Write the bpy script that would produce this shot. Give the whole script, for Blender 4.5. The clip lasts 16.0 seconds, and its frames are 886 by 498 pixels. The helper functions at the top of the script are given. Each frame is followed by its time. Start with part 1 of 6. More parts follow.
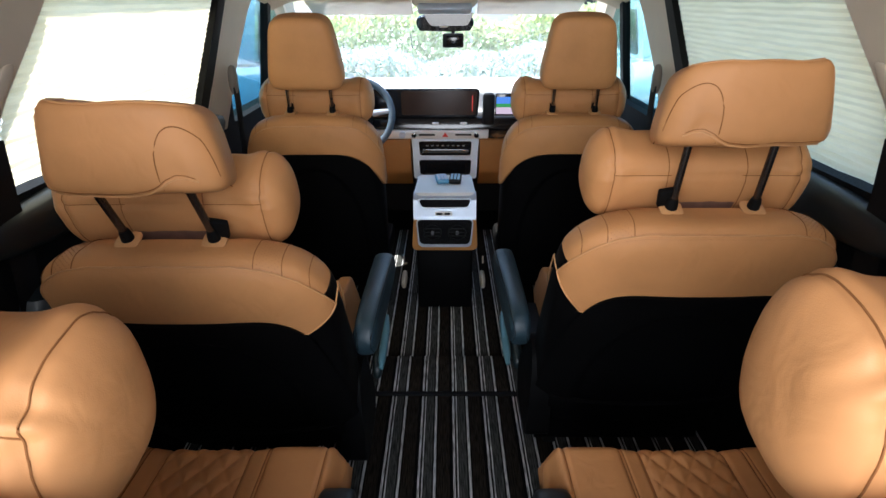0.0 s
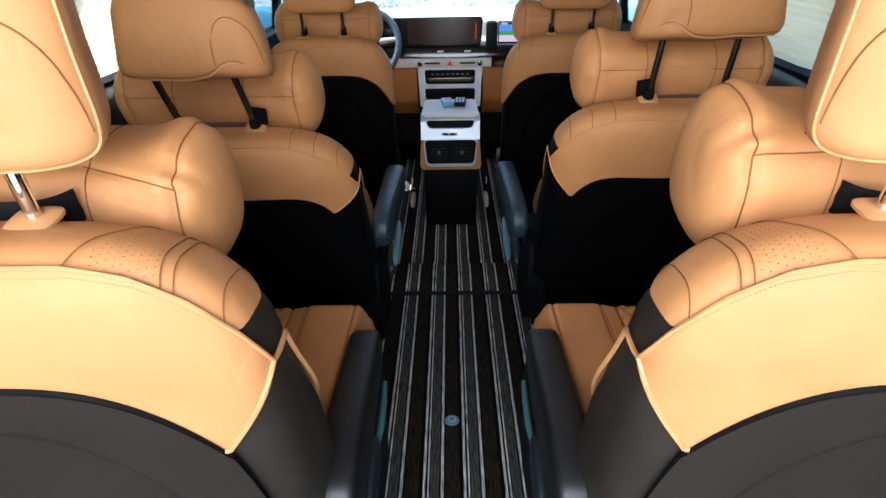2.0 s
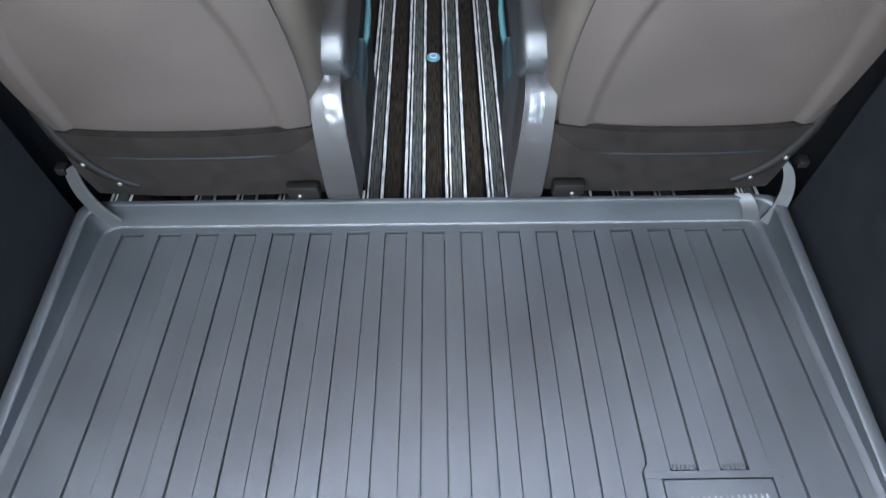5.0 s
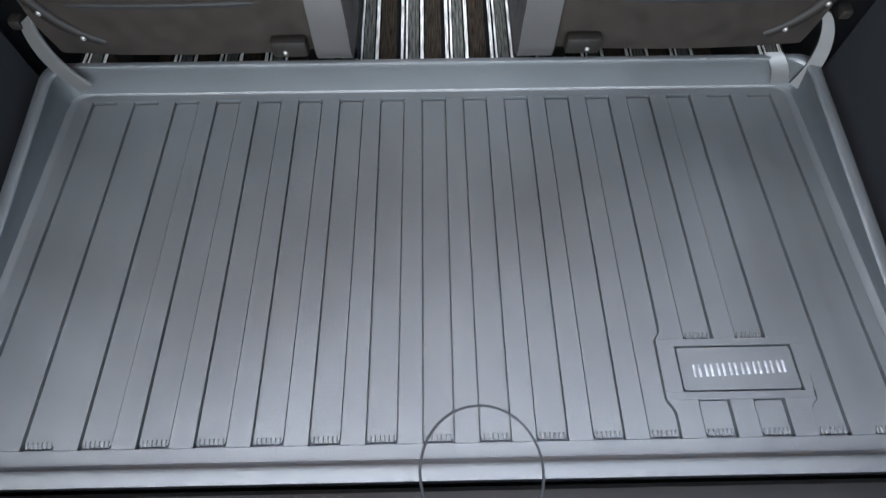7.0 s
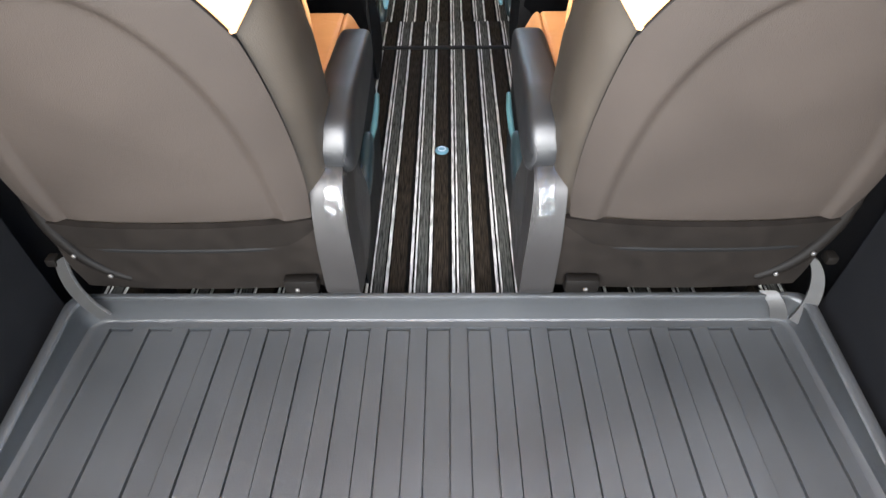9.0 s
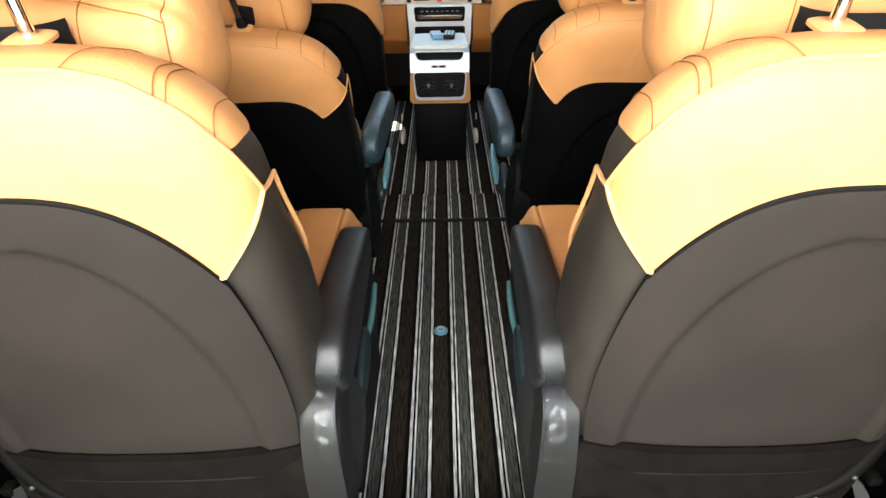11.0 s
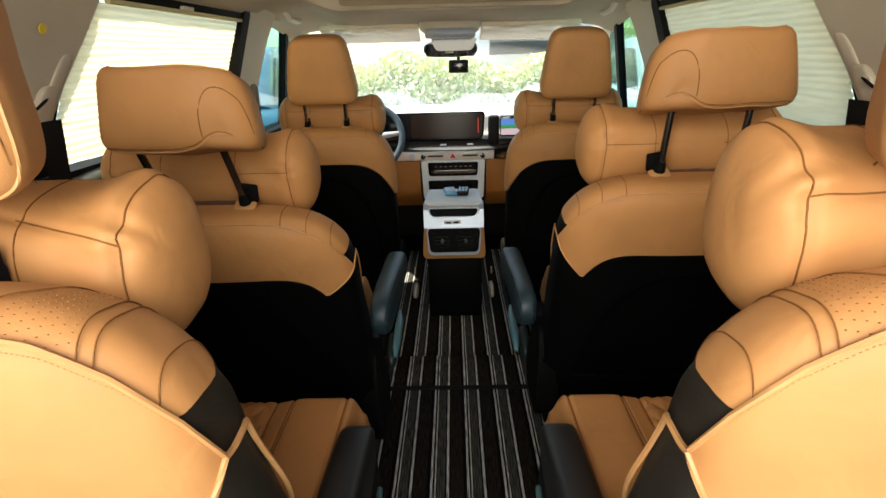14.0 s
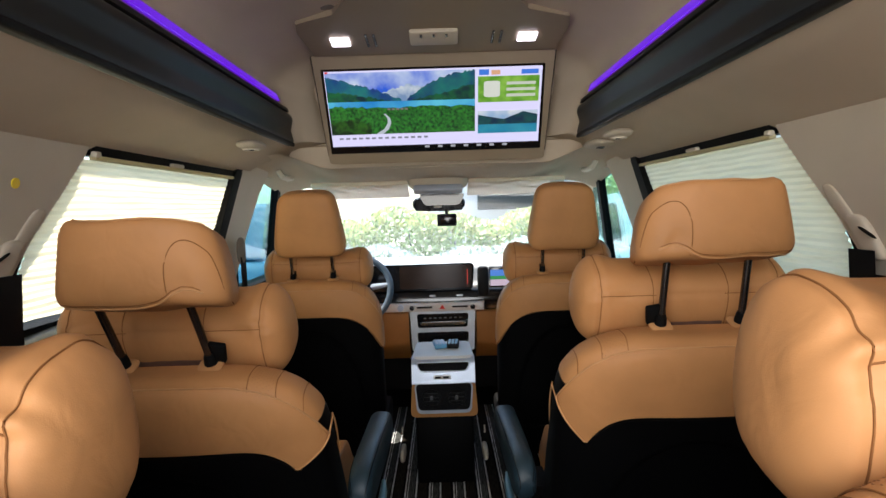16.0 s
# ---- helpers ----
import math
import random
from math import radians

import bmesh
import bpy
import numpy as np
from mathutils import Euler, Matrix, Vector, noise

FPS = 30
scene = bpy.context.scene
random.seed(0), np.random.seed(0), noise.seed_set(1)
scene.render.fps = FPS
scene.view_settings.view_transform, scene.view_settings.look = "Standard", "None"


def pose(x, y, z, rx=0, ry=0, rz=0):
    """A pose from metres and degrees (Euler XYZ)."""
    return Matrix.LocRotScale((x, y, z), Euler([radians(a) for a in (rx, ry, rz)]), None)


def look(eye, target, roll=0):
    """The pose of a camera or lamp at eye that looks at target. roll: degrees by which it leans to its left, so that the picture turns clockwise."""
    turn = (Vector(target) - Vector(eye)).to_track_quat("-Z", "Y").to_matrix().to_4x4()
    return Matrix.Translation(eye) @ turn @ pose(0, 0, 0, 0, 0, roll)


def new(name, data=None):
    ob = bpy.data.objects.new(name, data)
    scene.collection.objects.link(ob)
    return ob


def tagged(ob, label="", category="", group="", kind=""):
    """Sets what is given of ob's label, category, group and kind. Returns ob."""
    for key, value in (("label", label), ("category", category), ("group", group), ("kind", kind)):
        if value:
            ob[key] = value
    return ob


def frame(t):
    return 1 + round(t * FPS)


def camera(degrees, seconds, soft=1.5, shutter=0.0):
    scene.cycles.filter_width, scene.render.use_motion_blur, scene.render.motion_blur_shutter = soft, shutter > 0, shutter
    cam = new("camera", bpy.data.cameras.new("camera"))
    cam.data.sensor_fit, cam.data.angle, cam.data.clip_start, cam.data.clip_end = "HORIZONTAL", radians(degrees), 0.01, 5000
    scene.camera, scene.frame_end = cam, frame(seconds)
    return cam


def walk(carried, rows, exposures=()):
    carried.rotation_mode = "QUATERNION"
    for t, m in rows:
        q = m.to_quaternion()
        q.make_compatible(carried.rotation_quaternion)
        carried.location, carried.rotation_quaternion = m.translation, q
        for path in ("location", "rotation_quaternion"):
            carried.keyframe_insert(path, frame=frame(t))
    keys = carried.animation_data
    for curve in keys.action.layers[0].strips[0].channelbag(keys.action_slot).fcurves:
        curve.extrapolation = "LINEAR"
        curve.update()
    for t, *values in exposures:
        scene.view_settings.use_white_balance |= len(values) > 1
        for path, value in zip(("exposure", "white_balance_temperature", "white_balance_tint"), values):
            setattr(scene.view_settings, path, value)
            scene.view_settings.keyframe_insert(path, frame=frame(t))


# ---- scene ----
cam = camera(74.8, 16.0)
PATH = [
    (0, (0.007, 0.063, 1.083), (-0.006, 1.899, 0.288), -0.2),
    (0.5, (0.005, 0.006, 1.083), (-0.012, 1.827, 0.256), -0.4),
    (1, (0.008, -0.047, 1.074), (-0.015, 1.754, 0.205), -0.7),
    (1.5, (0.003, -0.091, 1.055), (-0.025, 1.687, 0.14), -0.9),
    (2, (0.002, -0.14, 1.04), (-0.029, 1.62, 0.089), -1.0),
    (2.5, (0.004, -0.182, 1.023), (-0.026, 1.565, 0.049), -0.8),
    (3, (0.003, -0.223, 0.995), (-0.013, 1.495, -0.03), -0.3),
    (3.5, (0.001, -0.241, 0.966), (0.017, 1.405, -0.17), 0.6),
    (4, (0.0, -0.274, 0.936), (0.008, 1.26, -0.346), 0.2),
    (4.5, (-0.005, -0.32, 0.912), (0.023, 1.062, -0.534), 0.1),
    (4.7, (-0.005, -0.339, 0.905), (0.027, 0.975, -0.602), 0.1),
    (5, (0.009, -0.381, 0.927), (0.02, 0.793, -0.692), -0.2),
    (5.2, (0.012, -0.388, 0.915), (0.008, 0.69, -0.77), -0.8),
    (7.3, (-0.001, -0.408, 0.832), (0.025, 0.516, -0.941), 0.5),
    (7.5, (0.003, -0.397, 0.839), (0.028, 0.606, -0.891), 0.8),
    (8, (0.004, -0.374, 0.863), (0.001, 0.773, -0.775), -0.6),
    (8.5, (0.011, -0.359, 0.882), (0.02, 0.935, -0.643), -0.6),
    (9, (0.018, -0.336, 0.892), (-0.006, 1.07, -0.53), -0.9),
    (9.5, (0.015, -0.309, 0.908), (-0.011, 1.195, -0.411), -0.5),
    (10, (0.016, -0.282, 0.922), (-0.026, 1.283, -0.323), -1.3),
    (10.2, (0.015, -0.273, 0.928), (0.0, 1.327, -0.271), -0.5),
    (12.3, (0.012, -0.156, 0.975), (-0.001, 1.625, 0.067), -1.6),
    (12.5, (0.01, -0.149, 0.978), (-0.009, 1.646, 0.095), -1.4),
    (13, (0.008, -0.133, 0.973), (-0.005, 1.682, 0.135), -0.9),
    (13.5, (0.008, -0.102, 0.974), (-0.019, 1.761, 0.246), -1.6),
    (14, (0.008, -0.073, 0.977), (-0.038, 1.82, 0.335), -1.6),
    (14.5, (0.013, -0.059, 0.979), (-0.033, 1.866, 0.441), -1.6),
    (15, (0.013, -0.034, 0.976), (-0.024, 1.922, 0.561), -2.1),
    (15.5, (0.014, -0.01, 0.97), (-0.014, 1.965, 0.661), -2.2),
    (16, (0.015, 0.002, 0.971), (0.013, 1.997, 0.83), -1.8),
]
walk(cam, [(t, look(eye, target, roll)) for t, eye, target, roll in PATH],
     exposures=[(0, 2.0, 6100, 10), (2.0, 2.05, 6100, 10), (3.5, 2.12, 6000, 9), (4.2, 2.5, 5900, 8), (5.0, 3.9, 5700, 5),
    (7.5, 3.95, 6300, 7), (9.0, 4.05, 6700, 10), (10.2, 3.75, 6900, 10), (12.3, 2.17, 7000, -6), (13.0, 2.06, 7000, -4), (14, 1.85, 7600, 4), (16, 1.72, 6600, 10)])

# ---- world, sun and large lights ----
SUN_EL, SUN_AZ = radians(60), radians(-70)
world = bpy.data.worlds.new("world")
scene.world = world
world.use_nodes = True
wn = world.node_tree.nodes
sky = wn.new("ShaderNodeTexSky")
sky.sky_type = "NISHITA"
sky.sun_disc = False
sky.sun_elevation, sky.sun_rotation = SUN_EL, SUN_AZ
wn["Background"].inputs["Strength"].default_value = 0.15
world.node_tree.links.new(sky.outputs[0], wn["Background"].inputs["Color"])

sun_data = bpy.data.lights.new("sun", "SUN")
sun_data.energy, sun_data.angle, sun_data.color = 3.6, radians(0.5), (1.0, 0.95, 0.87)
sun = new("sun", sun_data)
sun_dir = Vector((math.sin(SUN_AZ) * math.cos(SUN_EL), math.cos(SUN_AZ) * math.cos(SUN_EL), math.sin(SUN_EL)))
sun.matrix_world = look(sun_dir * 30, (0, 0, 0))

# daylight through the open tailgate
gate_data = bpy.data.lights.new("tailgate_daylight", "AREA")
gate_data.shape, gate_data.size, gate_data.size_y = "RECTANGLE", 1.8, 1.5
gate_data.energy, gate_data.color = 23.0, (1.0, 0.97, 0.94)
gate_lamp = new("tailgate_daylight", gate_data)
gate_lamp.matrix_world = look((-0.24, -1.3, 1.40), (0.06, 0.8, 0.72))


LIT = 0.25          # scale of the screens and lamps against daylight


# ---- materials ----
def material(name, color, rough=0.5, metal=0.0, var=0.12, scale=6.0, grain=900.0, bump=0.15, depth=0.0008,
             spec=0.5, coat=0.0, kind="noise", wear=0.0, fold=0.0):
    m = bpy.data.materials.new(name)
    m.use_nodes = True
    nt = m.node_tree
    b = nt.nodes["Principled BSDF"]
    b.inputs["Roughness"].default_value = rough
    b.inputs["Metallic"].default_value = metal
    b.inputs["Specular IOR Level"].default_value = spec
    b.inputs["Coat Weight"].default_value = coat
    tc = nt.nodes.new("ShaderNodeTexCoord")
    big = nt.nodes.new("ShaderNodeTexNoise")
    big.inputs["Scale"].default_value = scale
    big.inputs["Detail"].default_value = 4
    nt.links.new(tc.outputs["Object"], big.inputs["Vector"])
    fine = nt.nodes.new("ShaderNodeTexVoronoi" if kind == "leather" else "ShaderNodeTexNoise")
    fine.inputs["Scale"].default_value = grain
    nt.links.new(tc.outputs["Object"], fine.inputs["Vector"])
    fine_out = fine.outputs[0]
    ramp = nt.nodes.new("ShaderNodeMapRange")
    ramp.inputs[1].default_value, ramp.inputs[2].default_value = 0.3, 0.7
    ramp.inputs[3].default_value, ramp.inputs[4].default_value = 1 - var, 1 + var
    nt.links.new(big.outputs[0], ramp.inputs[0])
    mix = nt.nodes.new("ShaderNodeMix")
    mix.data_type, mix.blend_type = "RGBA", "MULTIPLY"
    mix.inputs[0].default_value = 1
    mix.inputs[6].default_value = (*color, 1)
    nt.links.new(ramp.outputs[0], mix.inputs[7])
    nt.links.new(mix.outputs[2], b.inputs["Base Color"])
    rr = nt.nodes.new("ShaderNodeMapRange")
    rr.inputs[3].default_value, rr.inputs[4].default_value = max(0.02, rough - 0.08 - wear), min(1, rough + 0.08)
    nt.links.new(big.outputs[0], rr.inputs[0])
    nt.links.new(rr.outputs[0], b.inputs["Roughness"])
    if bump:
        bp = nt.nodes.new("ShaderNodeBump")
        bp.inputs["Strength"].default_value = bump
        bp.inputs["Distance"].default_value = depth
        nt.links.new(fine_out, bp.inputs["Height"])
        nt.links.new(bp.outputs[0], b.inputs["Normal"])
        if fold:                                  # soft creases of stretched leather
            fn = nt.nodes.new("ShaderNodeTexNoise")
            fn.inputs["Scale"].default_value, fn.inputs["Detail"].default_value, fn.inputs["Distortion"].default_value = 22, 2.5, 0.8
            nt.links.new(tc.outputs["Object"], fn.inputs["Vector"])
            fb = nt.nodes.new("ShaderNodeBump")
            fb.inputs["Strength"].default_value, fb.inputs["Distance"].default_value = fold, 0.006
            nt.links.new(fn.outputs[0], fb.inputs["Height"])
            nt.links.new(fb.outputs[0], bp.inputs["Normal"])
    return m


def glow(name, color, strength):
    strength *= LIT
    m = bpy.data.materials.new(name)
    m.use_nodes = True
    nt = m.node_tree
    b = nt.nodes["Principled BSDF"]
    b.inputs["Base Color"].default_value = (0.02, 0.02, 0.02, 1)
    b.inputs["Roughness"].default_value = 0.25
    b.inputs["Emission Color"].default_value = (*color, 1)
    b.inputs["Emission Strength"].default_value = strength
    return m


def glow_noise(name, dark, light, strength, scale):
    """A lit picture area with a mottled colour."""
    m = glow(name, light, strength)
    nt = m.node_tree
    tc = nt.nodes.new("ShaderNodeTexCoord")
    n = nt.nodes.new("ShaderNodeTexNoise")
    n.inputs["Scale"].default_value, n.inputs["Detail"].default_value = scale, 6
    r = nt.nodes.new("ShaderNodeValToRGB")
    r.color_ramp.elements[0].position, r.color_ramp.elements[1].position = 0.35, 0.65
    r.color_ramp.elements[0].color, r.color_ramp.elements[1].color = (*dark, 1), (*light, 1)
    nt.links.new(tc.outputs["Object"], n.inputs["Vector"])
    nt.links.new(n.outputs[0], r.inputs[0])
    nt.links.new(r.outputs[0], nt.nodes["Principled BSDF"].inputs["Emission Color"])
    return m


TAN = material("tan_leather", (0.47, 0.217, 0.080), 0.62, spec=0.35, var=0.10, scale=9, grain=900, bump=0.12, depth=0.0005, kind="leather", wear=0.05, fold=0.35)
TAN_PLAIN = material("tan_trim", (0.36, 0.155, 0.038), 0.5, var=0.08, scale=12, grain=500, bump=0.2, kind="leather")
SEAM = material("seam_thread", (0.21, 0.088, 0.03), 0.8, spec=0.1, var=0.2, scale=60, grain=900, bump=0.3)
PIPE = material("tan_piping", (0.50, 0.25, 0.10), 0.5, var=0.1, scale=40, grain=800, bump=0.2)
BLACK_LEATHER = material("black_leather", (0.0230, 0.0190, 0.0148), 0.5, spec=0.3, var=0.15, scale=10, grain=620, bump=0.35, depth=0.0006, kind="leather")
# black trim farther forward, its colour lowered to hold the cabin's shade
SHADED_BLACK = material("shaded_black_trim", (0.0014, 0.0014, 0.0017), 0.6, spec=0.09, var=0.15, scale=10, grain=700, bump=0.2, depth=0.0005, kind="leather")
BOARD = material("grey_seatback_plastic", (0.0169, 0.0132, 0.0108), 0.62, spec=0.2, var=0.20, scale=6, grain=700, bump=0.6, depth=0.0007, fold=0.12)
FELT = material("grey_felt", (0.0062, 0.0051, 0.0043), 0.95, spec=0.04, var=0.25, scale=30, grain=1500, bump=0.8, depth=0.001)
PLASTIC = material("charcoal_plastic", (0.0045, 0.0043, 0.0043), 0.55, spec=0.2, var=0.1, scale=10, grain=1100, bump=0.3, depth=0.0004)
GREY_PLASTIC = material("grey_shield_plastic", (0.0075, 0.0066, 0.0062), 0.48, spec=0.35, var=0.1, scale=10, grain=1200, bump=0.25, depth=0.0004)
GLOSS_BLACK = material("gloss_black", (0.008, 0.008, 0.009), 0.12, var=0.1, bump=0.0)
NAVY_PLASTIC = material("dark_blue_grey_vinyl", (0.017, 0.036, 0.049), 0.45, spec=0.4, var=0.12, scale=12, grain=700, bump=0.2, kind="leather")
NAVY_LEATHER = material("dark_navy_leather", (0.0082, 0.0086, 0.0092), 0.45, spec=0.42, var=0.15, scale=10, grain=620, bump=0.3, depth=0.0006, kind="leather")
DARK_TEAL = material("dark_teal_plastic", (0.0075, 0.0160, 0.0190), 0.45, var=0.15, scale=14, bump=0.15)
TEAL_DIM = material("dim_teal_plastic", (0.050, 0.120, 0.130), 0.4, var=0.1, scale=14, bump=0.1)
TEAL_PLASTIC = material("blue_grey_plastic", (0.075, 0.175, 0.225), 0.35, var=0.1, scale=14, bump=0.1)
RUBBER = material("grey_rubber", (0.0182, 0.0194, 0.0202), 0.38, spec=0.65, var=0.24, scale=4, grain=1600, bump=0.8, depth=0.0007, wear=0.10)
CHROME = material("chrome", (0.75, 0.74, 0.72), 0.12, metal=1, var=0.05, bump=0)
SILVER = material("silver_trim", (0.44, 0.50, 0.60), 0.34, metal=0.35, var=0.06, scale=20, bump=0.05)
# silver trim with daylight from the windscreen put into its colour
LIT_SILVER = material("lit_silver_trim", (0.74, 0.84, 0.92), 0.34, metal=0.1, var=0.06, scale=20, bump=0.05)
IVORY = material("ivory_trim", (0.70, 0.69, 0.66), 0.4, var=0.05, bump=0.05)
HEADLINER = material("beige_headliner", (0.53, 0.44, 0.330), 0.92, var=0.07, scale=4, grain=900, bump=0.5, depth=0.0012)
BEIGE = material("beige_plastic", (0.55, 0.475, 0.372), 0.6, var=0.06, scale=6, grain=900, bump=0.25)
DARK_THREAD = material("charcoal_thread", (0.022, 0.022, 0.023), 0.7, var=0.1, bump=0)
WEB = material("grey_webbing", (0.17, 0.165, 0.16), 0.6, var=0.15, scale=60, grain=700, bump=0.5)
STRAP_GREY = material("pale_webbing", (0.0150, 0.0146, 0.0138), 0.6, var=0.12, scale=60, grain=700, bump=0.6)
BLACK_WEB = material("black_webbing", (0.005, 0.005, 0.0055), 0.75, spec=0.15, var=0.2, scale=60, grain=900, bump=0.5)
CARPET_BLACK = material("black_carpet", (0.0016, 0.0016, 0.0018), 0.95, spec=0.1, var=0.3, scale=40, grain=1200, bump=0.9, depth=0.002)
SIDE_TRIM = material("charcoal_side_trim", (0.0030, 0.0031, 0.0036), 0.8, spec=0.09, var=0.25, scale=30, grain=900, bump=0.6, depth=0.001)
DOOR_DARK = material("dark_door_plastic", (0.006, 0.010, 0.012), 0.4, spec=0.4, var=0.15, scale=14, grain=700, bump=0.2, kind="leather")
HINGE_BLACK = material("hinge_plastic", (0.0034, 0.0029, 0.0025), 0.5, spec=0.06, var=0.2, scale=20, bump=0.15)
MATT_BLACK = material("matt_black_plastic", (0.003, 0.003, 0.003), 0.7, spec=0.12, var=0.1, bump=0.1)
BONE = material("bone_plastic", (0.62, 0.56, 0.46), 0.45, var=0.05, bump=0.05)
# the beige plastic again, its colour darkened for parts in shade
BEIGE_SHADE = material("shaded_beige_plastic", (0.16, 0.135, 0.11), 0.6, var=0.08, scale=12, grain=900, bump=0.2)
HOUSING = material("light_brown_plastic", (0.27, 0.207, 0.14), 0.55, var=0.06, scale=8, grain=900, bump=0.25)
BADGE_PRINT = material("worn_white_print", (0.10, 0.10, 0.105), 0.6, var=0.45, scale=120, bump=0)
WHITE_BAR = material("white_print", (0.85, 0.85, 0.86), 0.5, var=0.05, bump=0)
YELLOW = material("yellow_sticker", (0.80, 0.58, 0.02), 0.5, var=0.05, bump=0)
RED = material("red_plastic", (0.65, 0.03, 0.02), 0.3, var=0.05, bump=0)
MIRROR = material("mirror_glass", (0.8, 0.8, 0.8), 0.02, metal=1, var=0.0, bump=0)
ASPHALT = material("pale_concrete", (0.36, 0.35, 0.33), 0.9, var=0.15, scale=1.2, grain=90, bump=0.4, depth=0.01)
LEAF = material("hedge_leaf", (0.42, 0.55, 0.27), 0.6, var=0.35, scale=3.0, grain=40, bump=0.2)
LEAF_TOP = material("young_leaf", (0.70, 0.72, 0.36), 0.6, var=0.35, scale=3.0, grain=40, bump=0.2)
LEAF_BLUE = material("blue_green_leaf", (0.40, 0.56, 0.48), 0.6, var=0.4, scale=3.0, grain=40, bump=0.2)
# near-white leaves that paint the sun's highlights on the low shrubs
LEAF_GLINT = material("white_leaf_glint", (0.72, 0.74, 0.66), 0.6, var=0.2, scale=3.0, grain=40, bump=0.1)
PLASTER = material("white_wall", (0.78, 0.77, 0.74), 0.85, var=0.06, scale=0.6, grain=30, bump=0.2)
SLATE = material("slate_roof", (0.10, 0.12, 0.15), 0.6, var=0.1, scale=2, grain=20, bump=0.2)
CAR_WHITE = material("white_car_paint", (0.75, 0.76, 0.78), 0.25, var=0.03, bump=0, coat=0.8)
CAR_BLUE = material("blue_car_paint", (0.10, 0.22, 0.32), 0.25, var=0.03, bump=0, coat=0.8)
TYRE = material("tyre_rubber", (0.015, 0.015, 0.015), 0.8, var=0.1, grain=80, bump=0.3)
PURPLE = glow("purple_led", (0.16, 0.004, 0.95), 0.9)
LAMP = glow("white_lamp", (0.90, 0.84, 1.0), 4.0)


def glass(name, tint=(0.9, 0.95, 0.95), base=0.04):
    m = bpy.data.materials.new(name)
    m.use_nodes = True
    nt = m.node_tree
    nt.nodes.remove(nt.nodes["Principled BSDF"])
    tr = nt.nodes.new("ShaderNodeBsdfTransparent")
    tr.inputs[0].default_value = (*tint, 1)
    gl = nt.nodes.new("ShaderNodeBsdfGlossy")
    gl.inputs["Roughness"].default_value = 0.02
    lw = nt.nodes.new("ShaderNodeLayerWeight")
    pw = nt.nodes.new("ShaderNodeMath")
    pw.operation = "POWER"
    pw.inputs[1].default_value = 5.0
    nt.links.new(lw.outputs["Facing"], pw.inputs[0])
    fr = nt.nodes.new("ShaderNodeMath")
    fr.operation = "MULTIPLY_ADD"
    fr.inputs[1].default_value, fr.inputs[2].default_value = 0.6, base
    nt.links.new(pw.outputs[0], fr.inputs[0])
    mx = nt.nodes.new("ShaderNodeMixShader")
    nt.links.new(fr.outputs[0], mx.inputs[0])
    nt.links.new(tr.outputs[0], mx.inputs[1])
    nt.links.new(gl.outputs[0], mx.inputs[2])
    nt.links.new(mx.outputs[0], nt.nodes["Material Output"].inputs[0])
    return m


GLASS = glass("clear_glass")
TEAL_GLASS = glass("teal_glass", (0.52, 0.74, 0.76))
WINDSCREEN = glass("windscreen_glass", (0.9, 0.95, 0.95), 0.10)
MILKY = material("milky_film", (0.05, 0.055, 0.06), 0.25, spec=0.6, var=0.3, scale=40, bump=0)
MILKY.node_tree.nodes["Principled BSDF"].inputs["Alpha"].default_value = 0.22
FILM = glass("clear_film", (0.93, 0.93, 0.93), 0.03)


def blind_material():
    m = bpy.data.materials.new("cream_blind_fabric")
    m.use_nodes = True
    nt = m.node_tree
    b = nt.nodes["Principled BSDF"]
    b.inputs["Base Color"].default_value = (0.80, 0.76, 0.62, 1)
    b.inputs["Roughness"].default_value = 0.9
    tl = nt.nodes.new("ShaderNodeBsdfTranslucent")
    tc = nt.nodes.new("ShaderNodeTexCoord")
    n = nt.nodes.new("ShaderNodeTexNoise")
    n.inputs["Scale"].default_value = 25
    mp = nt.nodes.new("ShaderNodeMapping")
    mp.inputs["Scale"].default_value = (1, 0.3, 4)
    r = nt.nodes.new("ShaderNodeValToRGB")
    r.color_ramp.elements[0].color, r.color_ramp.elements[1].color = (0.66, 0.58, 0.38, 1), (0.80, 0.73, 0.54, 1)
    nt.links.new(tc.outputs["Object"], mp.inputs[0])
    nt.links.new(mp.outputs[0], n.inputs["Vector"])
    nt.links.new(n.outputs[0], r.inputs[0])
    nt.links.new(r.outputs[0], tl.inputs[0])
    nt.links.new(r.outputs[0], b.inputs["Base Color"])
    mx = nt.nodes.new("ShaderNodeMixShader")
    mx.inputs[0].default_value = 0.64
    nt.links.new(b.outputs[0], mx.inputs[1])
    nt.links.new(tl.outputs[0], mx.inputs[2])
    nt.links.new(mx.outputs[0], nt.nodes["Material Output"].inputs[0])
    return m


BLIND = blind_material()


